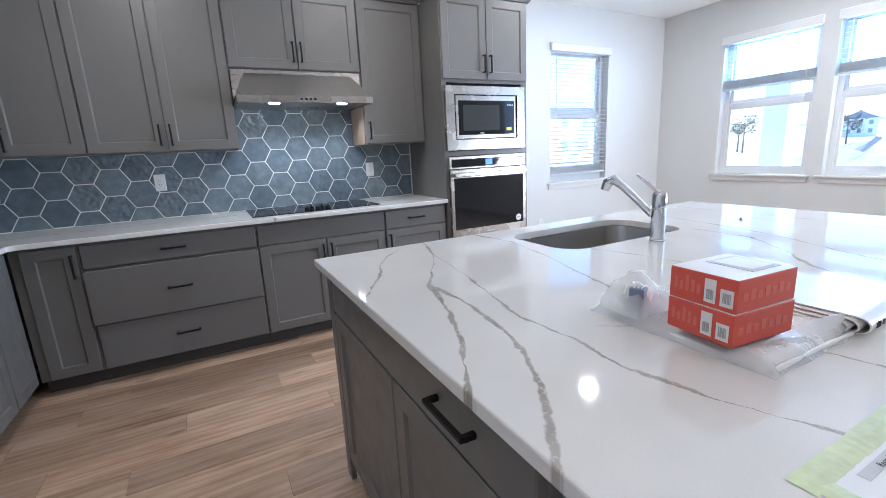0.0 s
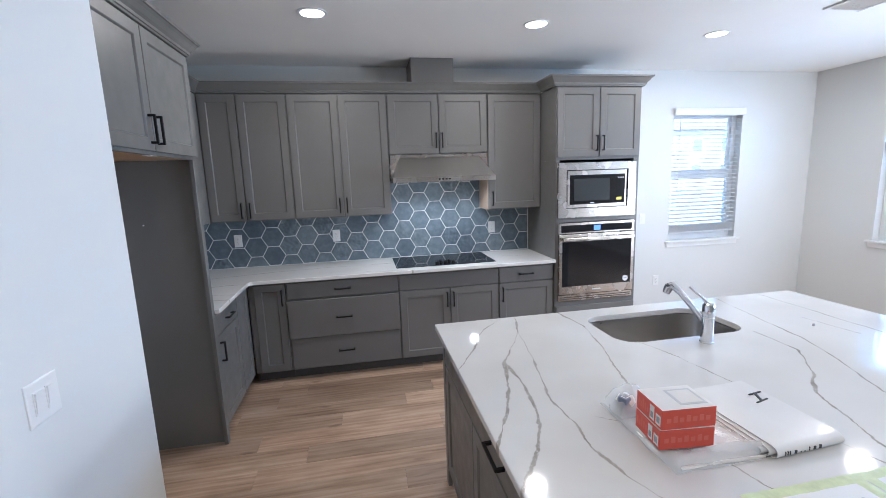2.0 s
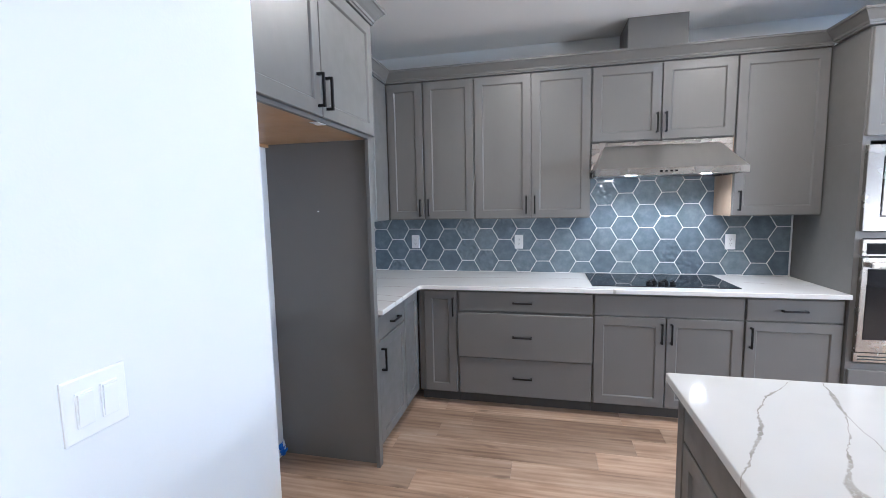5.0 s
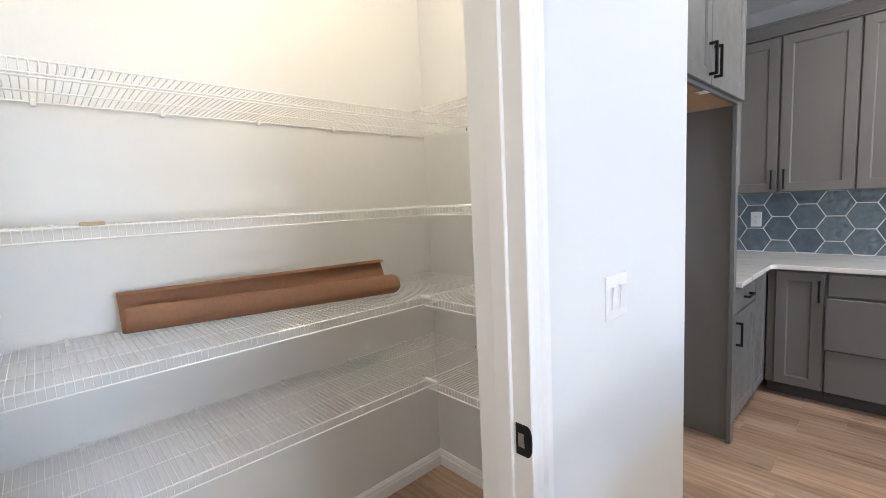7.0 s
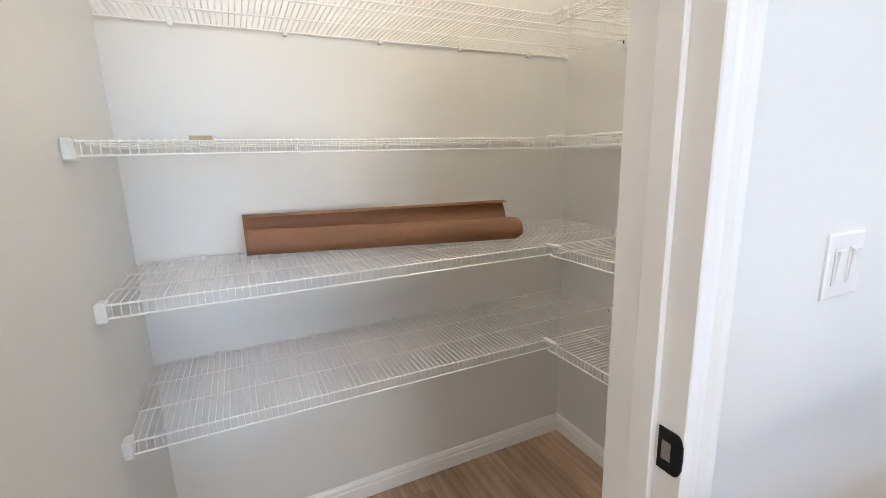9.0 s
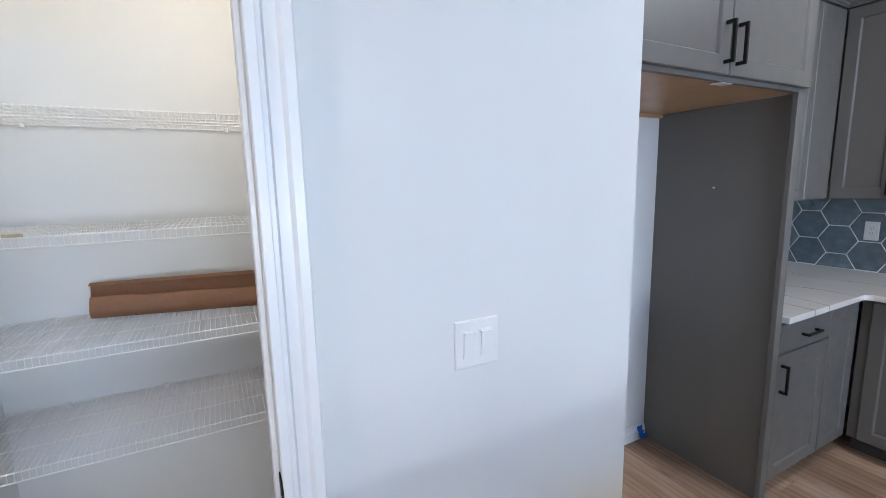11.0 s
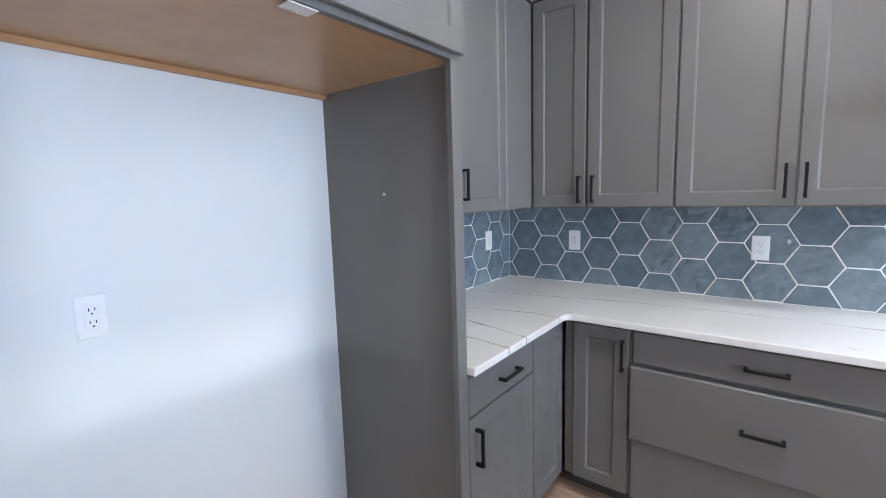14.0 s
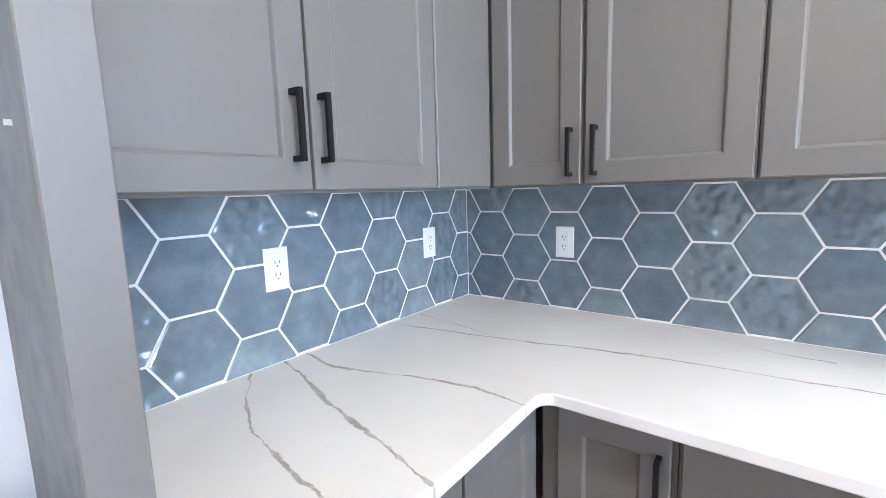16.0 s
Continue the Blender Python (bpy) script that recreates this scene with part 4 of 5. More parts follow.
# ---- island ----
IX0, IX1, IY0, IY1 = 1.958, 4.238, -3.92, -2.112
hole = round_rect(2.752, 3.436, -2.625, -2.235, 0.10, 8)
itop = solid("countertop", poly_plate([(IX0, IY1), (IX0, IY0), (IX1, IY0), (IX1, IY1)], 0.884, CT, [hole]), ISLAND_STONE, "large white quartz island top with grey-brown veins", "countertop")
bev = itop.modifiers.new("edge", "BEVEL")
bev.width, bev.segments, bev.limit_method, bev.angle_limit = 0.004, 2, "ANGLE", radians(50)
fi = facing_west(2.010)
isl = thing("island", (3.1, -2.76, 0), "grey kitchen island with a drawer over two panelled doors", "kitchen island")
bm = box(2.011, 2.70, -3.345, -2.155, 0.10, 0.883)
box(3.50, 4.19, -3.345, -2.155, 0.10, 0.883, 0, bm)
box(2.70, 3.50, -3.345, -2.66, 0.10, 0.883, 0, bm)
box(2.70, 3.50, -2.20, -2.155, 0.10, 0.883, 0, bm)
box(2.70, 3.50, -2.66, -2.20, 0.10, 0.60, 0, bm)
part("body", bm, GREY, isl)
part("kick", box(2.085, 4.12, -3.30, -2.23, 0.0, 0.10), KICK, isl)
part("corner_panel", box(1.990, 2.0105, -2.205, -2.150, 0.0, 0.883, 0.002), GREY, isl)
d = part("drawer", slab(fi, -3.335, -2.212, SPLIT + 0.008, DZ1), GREY, isl)
part("handle", pull(fi, -3.105, 0.803, False, length=0.15), BLACK, d, "square black bar pull")
part("door", shaker(fi, -2.770, -2.212, DZ0, SPLIT), GREY, isl)
part("door", shaker(fi, -3.335, -2.777, DZ0, SPLIT), GREY, isl)
part("overhang_panel", box(2.03, 4.17, -3.365, -3.3455, 0.0, 0.883), GREY, isl)

sink = thing("sink", (3.094, -2.43, 0.70), "stainless steel undermount sink bowl in the island", "sink")
rings = []
for grow, z in ((0.012, 0.8835), (0.012, 0.8815), (-0.002, 0.8815), (-0.004, 0.86), (-0.012, 0.72), (-0.035, 0.70), (-0.10, 0.694)):
    rings.append([(x, y, z) for x, y in round_rect(2.752 - grow, 3.436 + grow, -2.625 - grow, -2.235 + grow, max(0.03, 0.10 + grow), 8)])
part("bowl", loops(rings, None, False, True), STEELV, sink, round_=True)
part("drain", disc(3.094, -2.43, 0.045, 0.6945, 0.6975, 24), CHROME, sink, "chrome drain")

fa = thing("faucet", (3.118, -2.702, CT), "chrome single-lever pull-out kitchen faucet", "faucet")
bx, by = 3.118, -2.702
ring = lambda q, z: [(bx + q * math.cos(a), by + q * math.sin(a), z) for a in (2 * math.pi * k / 24 for k in range(24))]
part("body", loops([ring(0.029, CT), ring(0.029, CT + 0.004), ring(0.0265, CT + 0.006), ring(0.0255, CT + 0.12), ring(0.0235, CT + 0.122), ring(0.0235, CT + 0.125), ring(0.026, CT + 0.127), ring(0.0265, CT + 0.172), ring(0.022, CT + 0.182), ring(0.010, CT + 0.185)]), CHROME, fa, round_=True)
tipx, tipy, tipz = bx - 0.045, by + 0.155, CT + 0.222
sp = part("spout", tube([(bx - 0.004, by + 0.012, CT + 0.085), (bx - 0.022, by + 0.076, CT + 0.150), (tipx, tipy, tipz)], [0.012, 0.0135, 0.015], sides=16), CHROME, fa, round_=True)
part("spray_head", tube([(tipx + 0.004, tipy - 0.012, tipz - 0.012), (tipx - 0.004, tipy + 0.014, tipz + 0.008), (tipx - 0.012, tipy + 0.036, tipz - 0.006), (tipx - 0.016, tipy + 0.046, tipz - 0.034)], [0.017, 0.021, 0.021, 0.018], sides=16), CHROME, sp, round_=True)
lv = part("lever", tube([(bx, by, CT + 0.178), (bx - 0.020, by + 0.020, CT + 0.205), (bx - 0.058, by + 0.055, CT + 0.252)], [0.010, 0.0065, 0.0055], sides=12), CHROME, fa, round_=True)

# ---- wall plates ----
def wall_plate(kind, f, u, z, label, gang=1):
    """An outlet or rocker-switch plate; f has d = 0 at the wall."""
    w, h = (0.070 if gang == 1 else 0.118), 0.116
    p = thing("outlet" if kind == "outlet" else "light_switch", f(u, 0, z), label, "outlet" if kind == "outlet" else "switch")
    part("plate", loops([rect(f, u - w / 2, u + w / 2, z - h / 2, z + h / 2, 0.0), rect(f, u - w / 2, u + w / 2, z - h / 2, z + h / 2, 0.004), rect(f, u - w / 2, u + w / 2, z - h / 2, z + h / 2, 0.006, 0.003)]), WHITEP, p)
    for k in range(gang):
        uc = u + (k - (gang - 1) / 2) * 0.046
        ins = part("insert", fbox(f, uc - 0.0165, uc + 0.0165, 0.006, 0.0085, z - 0.033, z + 0.033, None, 0.001), WHITEP, p)
        if kind == "outlet":
            for zz in (z + 0.017, z - 0.017):
                for du, hh in ((-0.0065, 0.0045), (0.0065, 0.0038)):
                    part("slot", fbox(f, uc + du - 0.0012, uc + du + 0.0012, 0.0085, 0.0089, zz - hh + 0.003, zz + hh + 0.003), DARKP, ins)
                part("slot", fbox(f, uc - 0.0022, uc + 0.0022, 0.0085, 0.0089, zz - 0.0105, zz - 0.0065), DARKP, ins)
        else:
            part("rocker", loops([rect(f, uc - 0.0135, uc + 0.0135, z - 0.029, z + 0.029, 0.0085), [f(uc - 0.0135, 0.0095, z - 0.029), f(uc + 0.0135, 0.0095, z - 0.029), f(uc + 0.0135, 0.0135, z + 0.029), f(uc - 0.0135, 0.0135, z + 0.029)]]), WHITEP, ins)
    return p


tile_n, tile_w = facing_south(-0.0085), facing_east(0.0085)
for u in (0.452, 1.352, 2.928):
    wall_plate("outlet", tile_n, u, 1.170, "white outlet plate on the blue tile backsplash")
for u in (-0.922, -0.272):
    wall_plate("outlet", tile_w, u, 1.176, "white outlet plate on the short tiled wall")
wall_plate("outlet", facing_east(0.0), -2.225, 1.176, "white outlet plate in the empty fridge recess")
wall_plate("outlet", facing_south(0.0), 4.886, 0.442, "white outlet plate low on the window wall")
wall_plate("switch", facing_south(0.0), 4.681, 1.160, "white switch plate beside the oven cabinet")
wall_plate("switch", facing_east(FX), -3.066, 1.150, "white double rocker switch plate by the pantry doorway", 2)
wb = thing("water_supply_box", (0.0, -1.899, 0.30), "recessed white water valve box of the fridge recess", "valve box")
fwb = facing_east(0.0)
part("rim", loops([rect(fwb, -1.959, -1.839, 0.245, 0.385, 0.0), rect(fwb, -1.959, -1.839, 0.245, 0.385, 0.005, 0.002), rect(fwb, -1.959, -1.839, 0.245, 0.385, 0.005, 0.022), rect(fwb, -1.959, -1.839, 0.245, 0.385, 0.0015, 0.024)]), WHITEP, wb)
part("valve", tube([(0.002, -1.899, 0.285), (0.030, -1.899, 0.285), (0.034, -1.899, 0.318)], 0.009, sides=10), CHROME, wb, "small chrome valve")
# flat grey patch: shade of the box's inside, put in as colour
part("shadow_recess", fbox(fwb, -1.931, -1.867, 0.0015, 0.0022, 0.272, 0.355), GREYINK, wb)
bt = bmesh.new()
for q in range(3):
    rings = []
    for k in range(9):
        v = k / 8
        x = 0.020 + 0.011 * q + 0.006 * math.sin(5.0 * v + 2.1 * q)
        z = 0.018 + (0.070 - 0.016 * q) * v
        y0 = -1.476 - 0.004 * math.sin(4.0 * v + q)
        y1 = -1.512 + 0.007 * math.sin(6.0 * v + 1.3 * q)
        rings.append([(x, y0, z), (x + 0.004 * math.cos(7.0 * v), (y0 + y1) / 2, z), (x, y1, z), (x + 0.0016, y1, z), (x + 0.0016 + 0.004 * math.cos(7.0 * v), (y0 + y1) / 2, z), (x + 0.0016, y0, z)])
    loops(rings, bt)
solid("tape_scrap", bt, BLUETAPE, "crumpled scrap of blue painter's tape on the baseboard", "tape")

# ---- pantry shelves ----
SHELF_Z = (1.757, 1.408, 1.068, 0.740)
SB, SF = PX + 0.006, 0.012
SY = -3.128
deck_wire = tube([(SB, 0, 0), (SF - 0.006, 0, 0), (SF, 0, -0.006), (SF, 0, -0.032)], 0.0012, sides=5)
deck_me = mesh_of(deck_wire, "cross_wire", WIRE)
side_wire = tube([(0, PR - 0.006, 0), (0, SY + 0.006, 0), (0, SY, -0.006), (0, SY, -0.032)], 0.0012, sides=5)
side_me = mesh_of(side_wire, "cross_wire", WIRE)
for sz in SHELF_Z:
    s = thing("wire_shelf", (-0.2, -3.5, sz), "white coated wire shelf along the pantry back wall", "shelf", "pantry wire shelves")
    for x, z in ((SB, -0.004), (SB + 0.14, -0.004), (SB + 0.29, -0.004), (SF - 0.004, -0.004), (SF, -0.032)):
        part("rail", tube([(x, PL + 0.004, sz + z), (x, PR - 0.004, sz + z)], 0.0026, sides=8), WIRE, s)
    n = int((PR - PL - 0.03) / 0.0159)
    for k in range(n + 1):
        w = new("cross_wire", deck_me)
        w.parent = s
        w.location = (0.2, 3.5 + PL + 0.015 + 0.0159 * k, 0)
    for k in range(5):
        y = PL + 0.18 + 0.31 * k
        part("clip", box(PX + 0.0005, PX + 0.014, y - 0.007, y + 0.007, sz - 0.016, sz + 0.004, 0.002), WHITEP, s)
    part("end_bracket", box(SF - 0.03, SF + 0.012, PL + 0.0005, PL + 0.022, sz - 0.040, sz + 0.004, 0.004), WHITEP, s, "white plastic end bracket")
    r_ = thing("wire_shelf", (0.3, -2.9, sz), "short white wire shelf along the pantry side wall", "shelf", "pantry wire shelves")
    xe = FX - FT - 0.006
    for y, z in ((PR - 0.006, -0.004), (PR - 0.15, -0.004), (PR - 0.29, -0.004), (SY + 0.004, -0.004), (SY, -0.032)):
        part("rail", tube([(SF + 0.012, y, sz + z), (xe, y, sz + z)], 0.0026, sides=8), WIRE, r_)
    k = 0
    while SF + 0.024 + 0.0159 * k < xe:
        w = new("cross_wire", side_me)
        w.parent = r_
        w.location = (SF + 0.024 + 0.0159 * k - 0.3, 2.9, 0)
        k += 1
    part("joint_clip", box(SF - 0.012, SF + 0.050, SY - 0.006, SY + 0.010, sz - 0.006, sz + 0.005, 0.002), WHITEP, r_, "white joint clip")
    part("wall_bracket", box(-0.115, -0.075, PR - 0.020, PR - 0.0005, sz - 0.030, sz + 0.004, 0.004), WHITEP, r_, "white plastic wall bracket")
    part("bracket_socket", tube([(-0.118, PR - 0.011, sz - 0.013), (-0.1145, PR - 0.011, sz - 0.013)], 0.009, sides=12), DARKP, r_)

# folded cardboard on the third shelf
cb = bmesh.new()
rows = []
SZ3 = SHELF_Z[2] + 0.0035
for k in range(25):
    t = k / 24
    y = -4.015 + 0.84 * t
    fold_x = -0.345 + 0.205 * t
    curl = t ** 1.5
    pts = []
    back_top = SZ3 + 0.122 + 0.006 * t
    for q in range(4):
        w_ = q / 4
        pts.append((fold_x - 0.045 - 0.040 * t + 0.042 * (1 - w_), y + 0.02 * t, back_top + 0.001 - 0.006 * (1 - w_) ** 2))
    for q in range(8):
        v = q / 7
        reach = 0.045 + 0.040 * t
        pts.append((fold_x - reach * (1 - v ** 0.8), y + 0.02 * t * (1 - v), back_top + (SZ3 - back_top) * v))
    for q in range(1, 17):
        v = q / 16
        ang = v * math.pi * (1.02 + 0.12 * curl)
        rad = 0.0395 + 0.003 * (1 - t) + 0.0006 * math.sin(k * 0.9)
        lean = 0.004 * (1 - curl)
        pts.append((fold_x + rad * math.sin(ang) * (0.28 + 0.82 * curl) + lean * v + 0.036 * min(1.0, 2.5 * v), y + 0.012 * (1 - t) * v, SZ3 + rad - rad * math.cos(ang)))
    rows.append([cb.verts.new(p) for p in pts])
for r0, r1 in zip(rows, rows[1:]):
    for q in range(len(r0) - 1):
        cb.faces.new((r0[q], r0[q + 1], r1[q + 1], r1[q]))
bmesh.ops.solidify(cb, geom=cb.faces[:], thickness=0.0035)
solid("cardboard_sheet", cb, KRAFT, "brown cardboard sheet folded into a long roll on the shelf", "cardboard", round_=True)
sc = box(0.010, 0.013, -4.10, -4.055, SHELF_Z[1] - 0.002, SHELF_Z[1] + 0.007, 0.001)
solid("paper_scrap", sc, plain("tan_scrap", (0.46, 0.37, 0.24), 0.7), "small tan paper scrap caught on the shelf wires", "scrap")

# ---- things on the island ----
def turned_box(cx, cy, w, d, z0, z1, angle, bevel=0.0):
    b = box(-w / 2, w / 2, -d / 2, d / 2, z0, z1, bevel)
    bmesh.ops.transform(b, matrix=Matrix.Translation((cx, cy, 0)) @ Matrix.Rotation(radians(angle), 4, "Z"), verts=b.verts)
    return b


def wrinkled(x0, x1, y0, y1, z, height, seed, nx=30, ny=24, edge=0.02):
    """A soft flat parcel: a top that falls to the table at its edges, with folds."""
    b = bmesh.new()
    grid = []
    for i in range(nx + 1):
        line = []
        for j in range(ny + 1):
            u, v = i / nx, j / ny
            x, y = x0 + (x1 - x0) * u, y0 + (y1 - y0) * v
            m = min(u * (x1 - x0), (1 - u) * (x1 - x0), v * (y1 - y0), (1 - v) * (y1 - y0))
            rise = min(1.0, m / edge) ** 0.6
            n = noise.noise(Vector((x * 14 + seed, y * 14, 0.3))) * 0.35 + noise.noise(Vector((x * 45, y * 45 + seed, 1.7))) * 0.18
            ox = 0.006 * noise.noise(Vector((y * 20, seed, 2)))
            line.append(b.verts.new((x + ox, y + 0.006 * noise.noise(Vector((x * 20, seed, 5))), z + 0.0012 + height * rise * (1 + n))))
        grid.append(line)
    for i in range(nx):
        for j in range(ny):
            b.faces.new((grid[i][j], grid[i + 1][j], grid[i + 1][j + 1], grid[i][j + 1]))
    edge_loop = [e for e in b.edges if e.is_boundary]
    made = bmesh.ops.extrude_edge_only(b, edges=edge_loop)
    for g in made["geom"]:
        if isinstance(g, bmesh.types.BMVert):
            g.co.z = z + 0.0006
    bmesh.ops.holes_fill(b, edges=[e for e in b.edges if e.is_boundary])
    return b


TZ = CT
parcel = thing("plastic_parcel", (2.50, -3.25, TZ), "clear plastic bag with white folded sheets inside", "plastic bag")
part("sheets", wrinkled(2.385, 2.655, -3.425, -3.09, TZ, 0.016, 3.1), POLY, parcel, "white folded sheets", True)
fm = part("bag", wrinkled(2.368, 2.672, -3.442, -3.07, TZ + 0.0006, 0.021, 7.7, edge=0.03), FILM, parcel, "clear crinkled plastic bag", True)
part("hem", tube([(2.386, -3.12, TZ + 0.007), (2.383, -3.28, TZ + 0.006), (2.384, -3.425, TZ + 0.006), (2.390, -3.432, TZ + 0.006), (2.52, -3.434, TZ + 0.007), (2.644, -3.438, TZ + 0.006)], [0.004, 0.0055, 0.006, 0.006, 0.005, 0.004], sides=8), POLY, parcel, "rolled white hem", True)
flap = []
for k in range(13):
    t = k / 12
    fx, fy = 2.445 + 0.205 * t, -3.392 - 0.030 * t
    rise = 0.006 + 0.022 * math.sin(math.pi * min(1.0, t * 1.15) * 0.62) + 0.003 * noise.noise(Vector((t * 9, 2, 0)))
    lean = 0.012 + 0.004 * noise.noise(Vector((t * 7, 5, 0)))
    zf = TZ + 0.012
    flap.append([(fx, fy - 0.012, zf), (fx, fy - 0.010 + lean * 0.5, zf + rise * 0.6), (fx, fy - 0.012 + lean * 1.3, zf + rise), (fx, fy - 0.0105 + lean * 1.3, zf + rise), (fx, fy - 0.0085 + lean * 0.5, zf + rise * 0.6), (fx, fy - 0.0105, zf)])
part("flap", loops(flap), FILM, parcel, "raised crinkled flap of clear film", True)
fold = thing("folded_sheet", (2.76, -3.28, TZ), "white plastic sheet folded over, with black lettering", "plastic sheet")


def folded_layer(x_left, x_right, y_front, y_back, z0, h, seed):
    """One sheet bent double round its front edge."""
    rings = []
    r = h / 2
    for i in range(11):
        u = i / 10
        x = x_left + (x_right - x_left) * u
        outer, inner = [], []
        for rad, line in ((r, outer), (r - 0.0022, inner)):
            line.append((y_back, z0 + r - rad))
            line.append(((y_back + y_front) / 2, z0 + r - rad))
            for q in range(9):
                a_ = -math.pi / 2 - math.pi * q / 8
                line.append((y_front + r + rad * math.cos(a_) * 1.4, z0 + r + rad * math.sin(a_)))
            line.append(((y_back + y_front) / 2, z0 + r + rad + 0.001))
            line.append((y_back, z0 + r + rad - 0.002))
        ring = outer + inner[::-1]
        rings.append([(x + 0.03 * (y - y_front) * (1 - u) * -1 + 0.002 * noise.noise(Vector((y * 20, seed, 0))), y + 0.012 * (u - 0.5) + 0.002 * noise.noise(Vector((x * 14, seed, 3))), max(z0, z + 0.0012 * noise.noise(Vector((x * 25, y * 25, seed))) * (z > z0 + r))) for y, z in ring])
    return loops(rings)


for lay, (x_left, y_front, z0, h) in enumerate(((2.662, -3.447, 0.0012, 0.0340), (2.648, -3.436, 0.0046, 0.0265), (2.636, -3.426, 0.0082, 0.0185), (2.628, -3.418, 0.0118, 0.0105))):
    part("sheet_layer", folded_layer(x_left, 2.897 - 0.004 * lay, y_front, -3.112 - 0.006 * lay, TZ + z0, h, 3.3 * lay), POLY, fold, round_=True)
for (ax, ay), (bx_, by_), wid in (((2.834, -3.200), (2.886, -3.192), 0.0045), ((2.814, -3.248), (2.868, -3.235), 0.0045), ((2.859, -3.197), (2.840, -3.241), 0.007)):
    ln, an = math.hypot(bx_ - ax, by_ - ay), math.degrees(math.atan2(by_ - ay, bx_ - ax))
    part("letter_stroke", turned_box((ax + bx_) / 2, (ay + by_) / 2, ln, wid, TZ + 0.0350, TZ + 0.0385, an), INK, fold)
for k, (px_, wid, hgt) in enumerate(((2.686, 0.0025, 0.011), (2.694, 0.0025, 0.012), (2.702, 0.0025, 0.011), (2.718, 0.008, 0.010), (2.738, 0.004, 0.004), (2.752, 0.003, 0.004), (2.768, 0.003, 0.011), (2.784, 0.008, 0.010), (2.803, 0.008, 0.011))):
    yb = -3.4594 + 0.051 * (px_ - 2.69)
    part("print_mark", box(px_, px_ + wid, yb, yb + 0.006, TZ + 0.013, TZ + 0.013 + hgt, 0.0008), INK, fold)

pack = thing("wrapped_pack", (2.43, -3.16, TZ), "small white plastic-wrapped pack with a dark label", "package")
part("pack", turned_box(2.420, -3.160, 0.092, 0.064, TZ + 0.026, TZ + 0.078, 20, 0.016), POLY, pack, round_=True)
part("label", turned_box(2.389, -3.181, 0.026, 0.030, TZ + 0.042, TZ + 0.0792, 20, 0.002), BLUEINK, pack, "blue-grey printed label")
for q in range(3):
    part("label_line", turned_box(2.386 + 0.004 * q, -3.176 - 0.006 * q, 0.016, 0.0025, TZ + 0.0790, TZ + 0.0797, 20), WHITECARD, pack)
part("wrapper", wrinkled(2.360, 2.480, -3.208, -3.102, TZ + 0.022, 0.066, 12.3, 18, 18, 0.03), FILM, pack, "crinkled clear wrapper", True)

ANG = -6.0
bcx, bcy, bw, bd, bh = 2.450, -3.325, 0.158, 0.124, 0.0575
bz = TZ + 0.0275
for lvl in range(2):
    z0 = bz + lvl * (bh + 0.0006)
    rb = thing("red_carton", (bcx, bcy, z0), "small red and white product carton, one of two stacked", "box", "stacked red cartons")
    m = Matrix.Translation((bcx + 0.003 * lvl, bcy + 0.002 * lvl, 0)) @ Matrix.Rotation(radians(ANG + 1.5 * lvl), 4, "Z")

    def bpart(nm, x0, x1, y0, y1, za, zb, mat, label="", bev_=0.0, under=None):
        b = box(x0, x1, y0, y1, za, zb, bev_)
        bmesh.ops.transform(b, matrix=m, verts=b.verts)
        return part(nm, b, mat, under or rb, label)

    hw, hd = bw / 2, bd / 2
    body = bpart("carton", -hw, hw, -hd, hd, z0, z0 + bh, REDBOX, "", 0.0015)
    bpart("top_panel", -hw + 0.001, hw - 0.001, -hd + 0.001, hd - 0.001, z0 + bh - 0.0002, z0 + bh + 0.0004, WHITECARD, "white printed top", 0, body)
    if lvl:
        bpart("picture", -0.012, hw - 0.012, -hd + 0.02, hd - 0.02, z0 + bh + 0.0004, z0 + bh + 0.0012, PALEINK, "grey product picture", 0, body)
        bpart("picture_inner", -0.004, hw - 0.020, -hd + 0.028, hd - 0.028, z0 + bh + 0.0012, z0 + bh + 0.0018, WHITECARD, "", 0, body)
    # label and bar code on the short side, printed bars on the long side
    for y0, y1 in ((-hd + 0.036, -hd + 0.056), (-hd + 0.006, -hd + 0.028)):
        lb = bpart("label", -hw - 0.0008, -hw, y0, y1, z0 + 0.008, z0 + bh - 0.008 - 0.012 * (y0 < -hd + 0.01), WHITECARD, "white bar-code label", 0, body)
        for q in range(6):
            yb = y0 + 0.004 + q * (y1 - y0 - 0.008) / 6
            bpart("bar", -hw - 0.0013, -hw - 0.0008, yb, yb + 0.0013 + 0.0006 * (q % 2), z0 + 0.014, z0 + bh - 0.026, GREYINK, "", 0, lb)
    for q in range(5):
        bpart("print_line", -hw - 0.0006, -hw, 0.002 + 0.011 * q, 0.008 + 0.011 * q, z0 + 0.018, z0 + 0.034 + 0.006 * (q % 3), plain("pale_red_print", (0.60, 0.14, 0.10), 0.5) if q == 0 and not lvl else bpy.data.materials["pale_red_print"], "", 0, body)
    for q in range(7):
        bpart("print_line", -hw + 0.014 + 0.019 * q, -hw + 0.026 + 0.019 * q, -hd - 0.0006, -hd, z0 + 0.020, z0 + 0.033 + 0.005 * (q % 2), bpy.data.materials["pale_red_print"], "", 0, body)


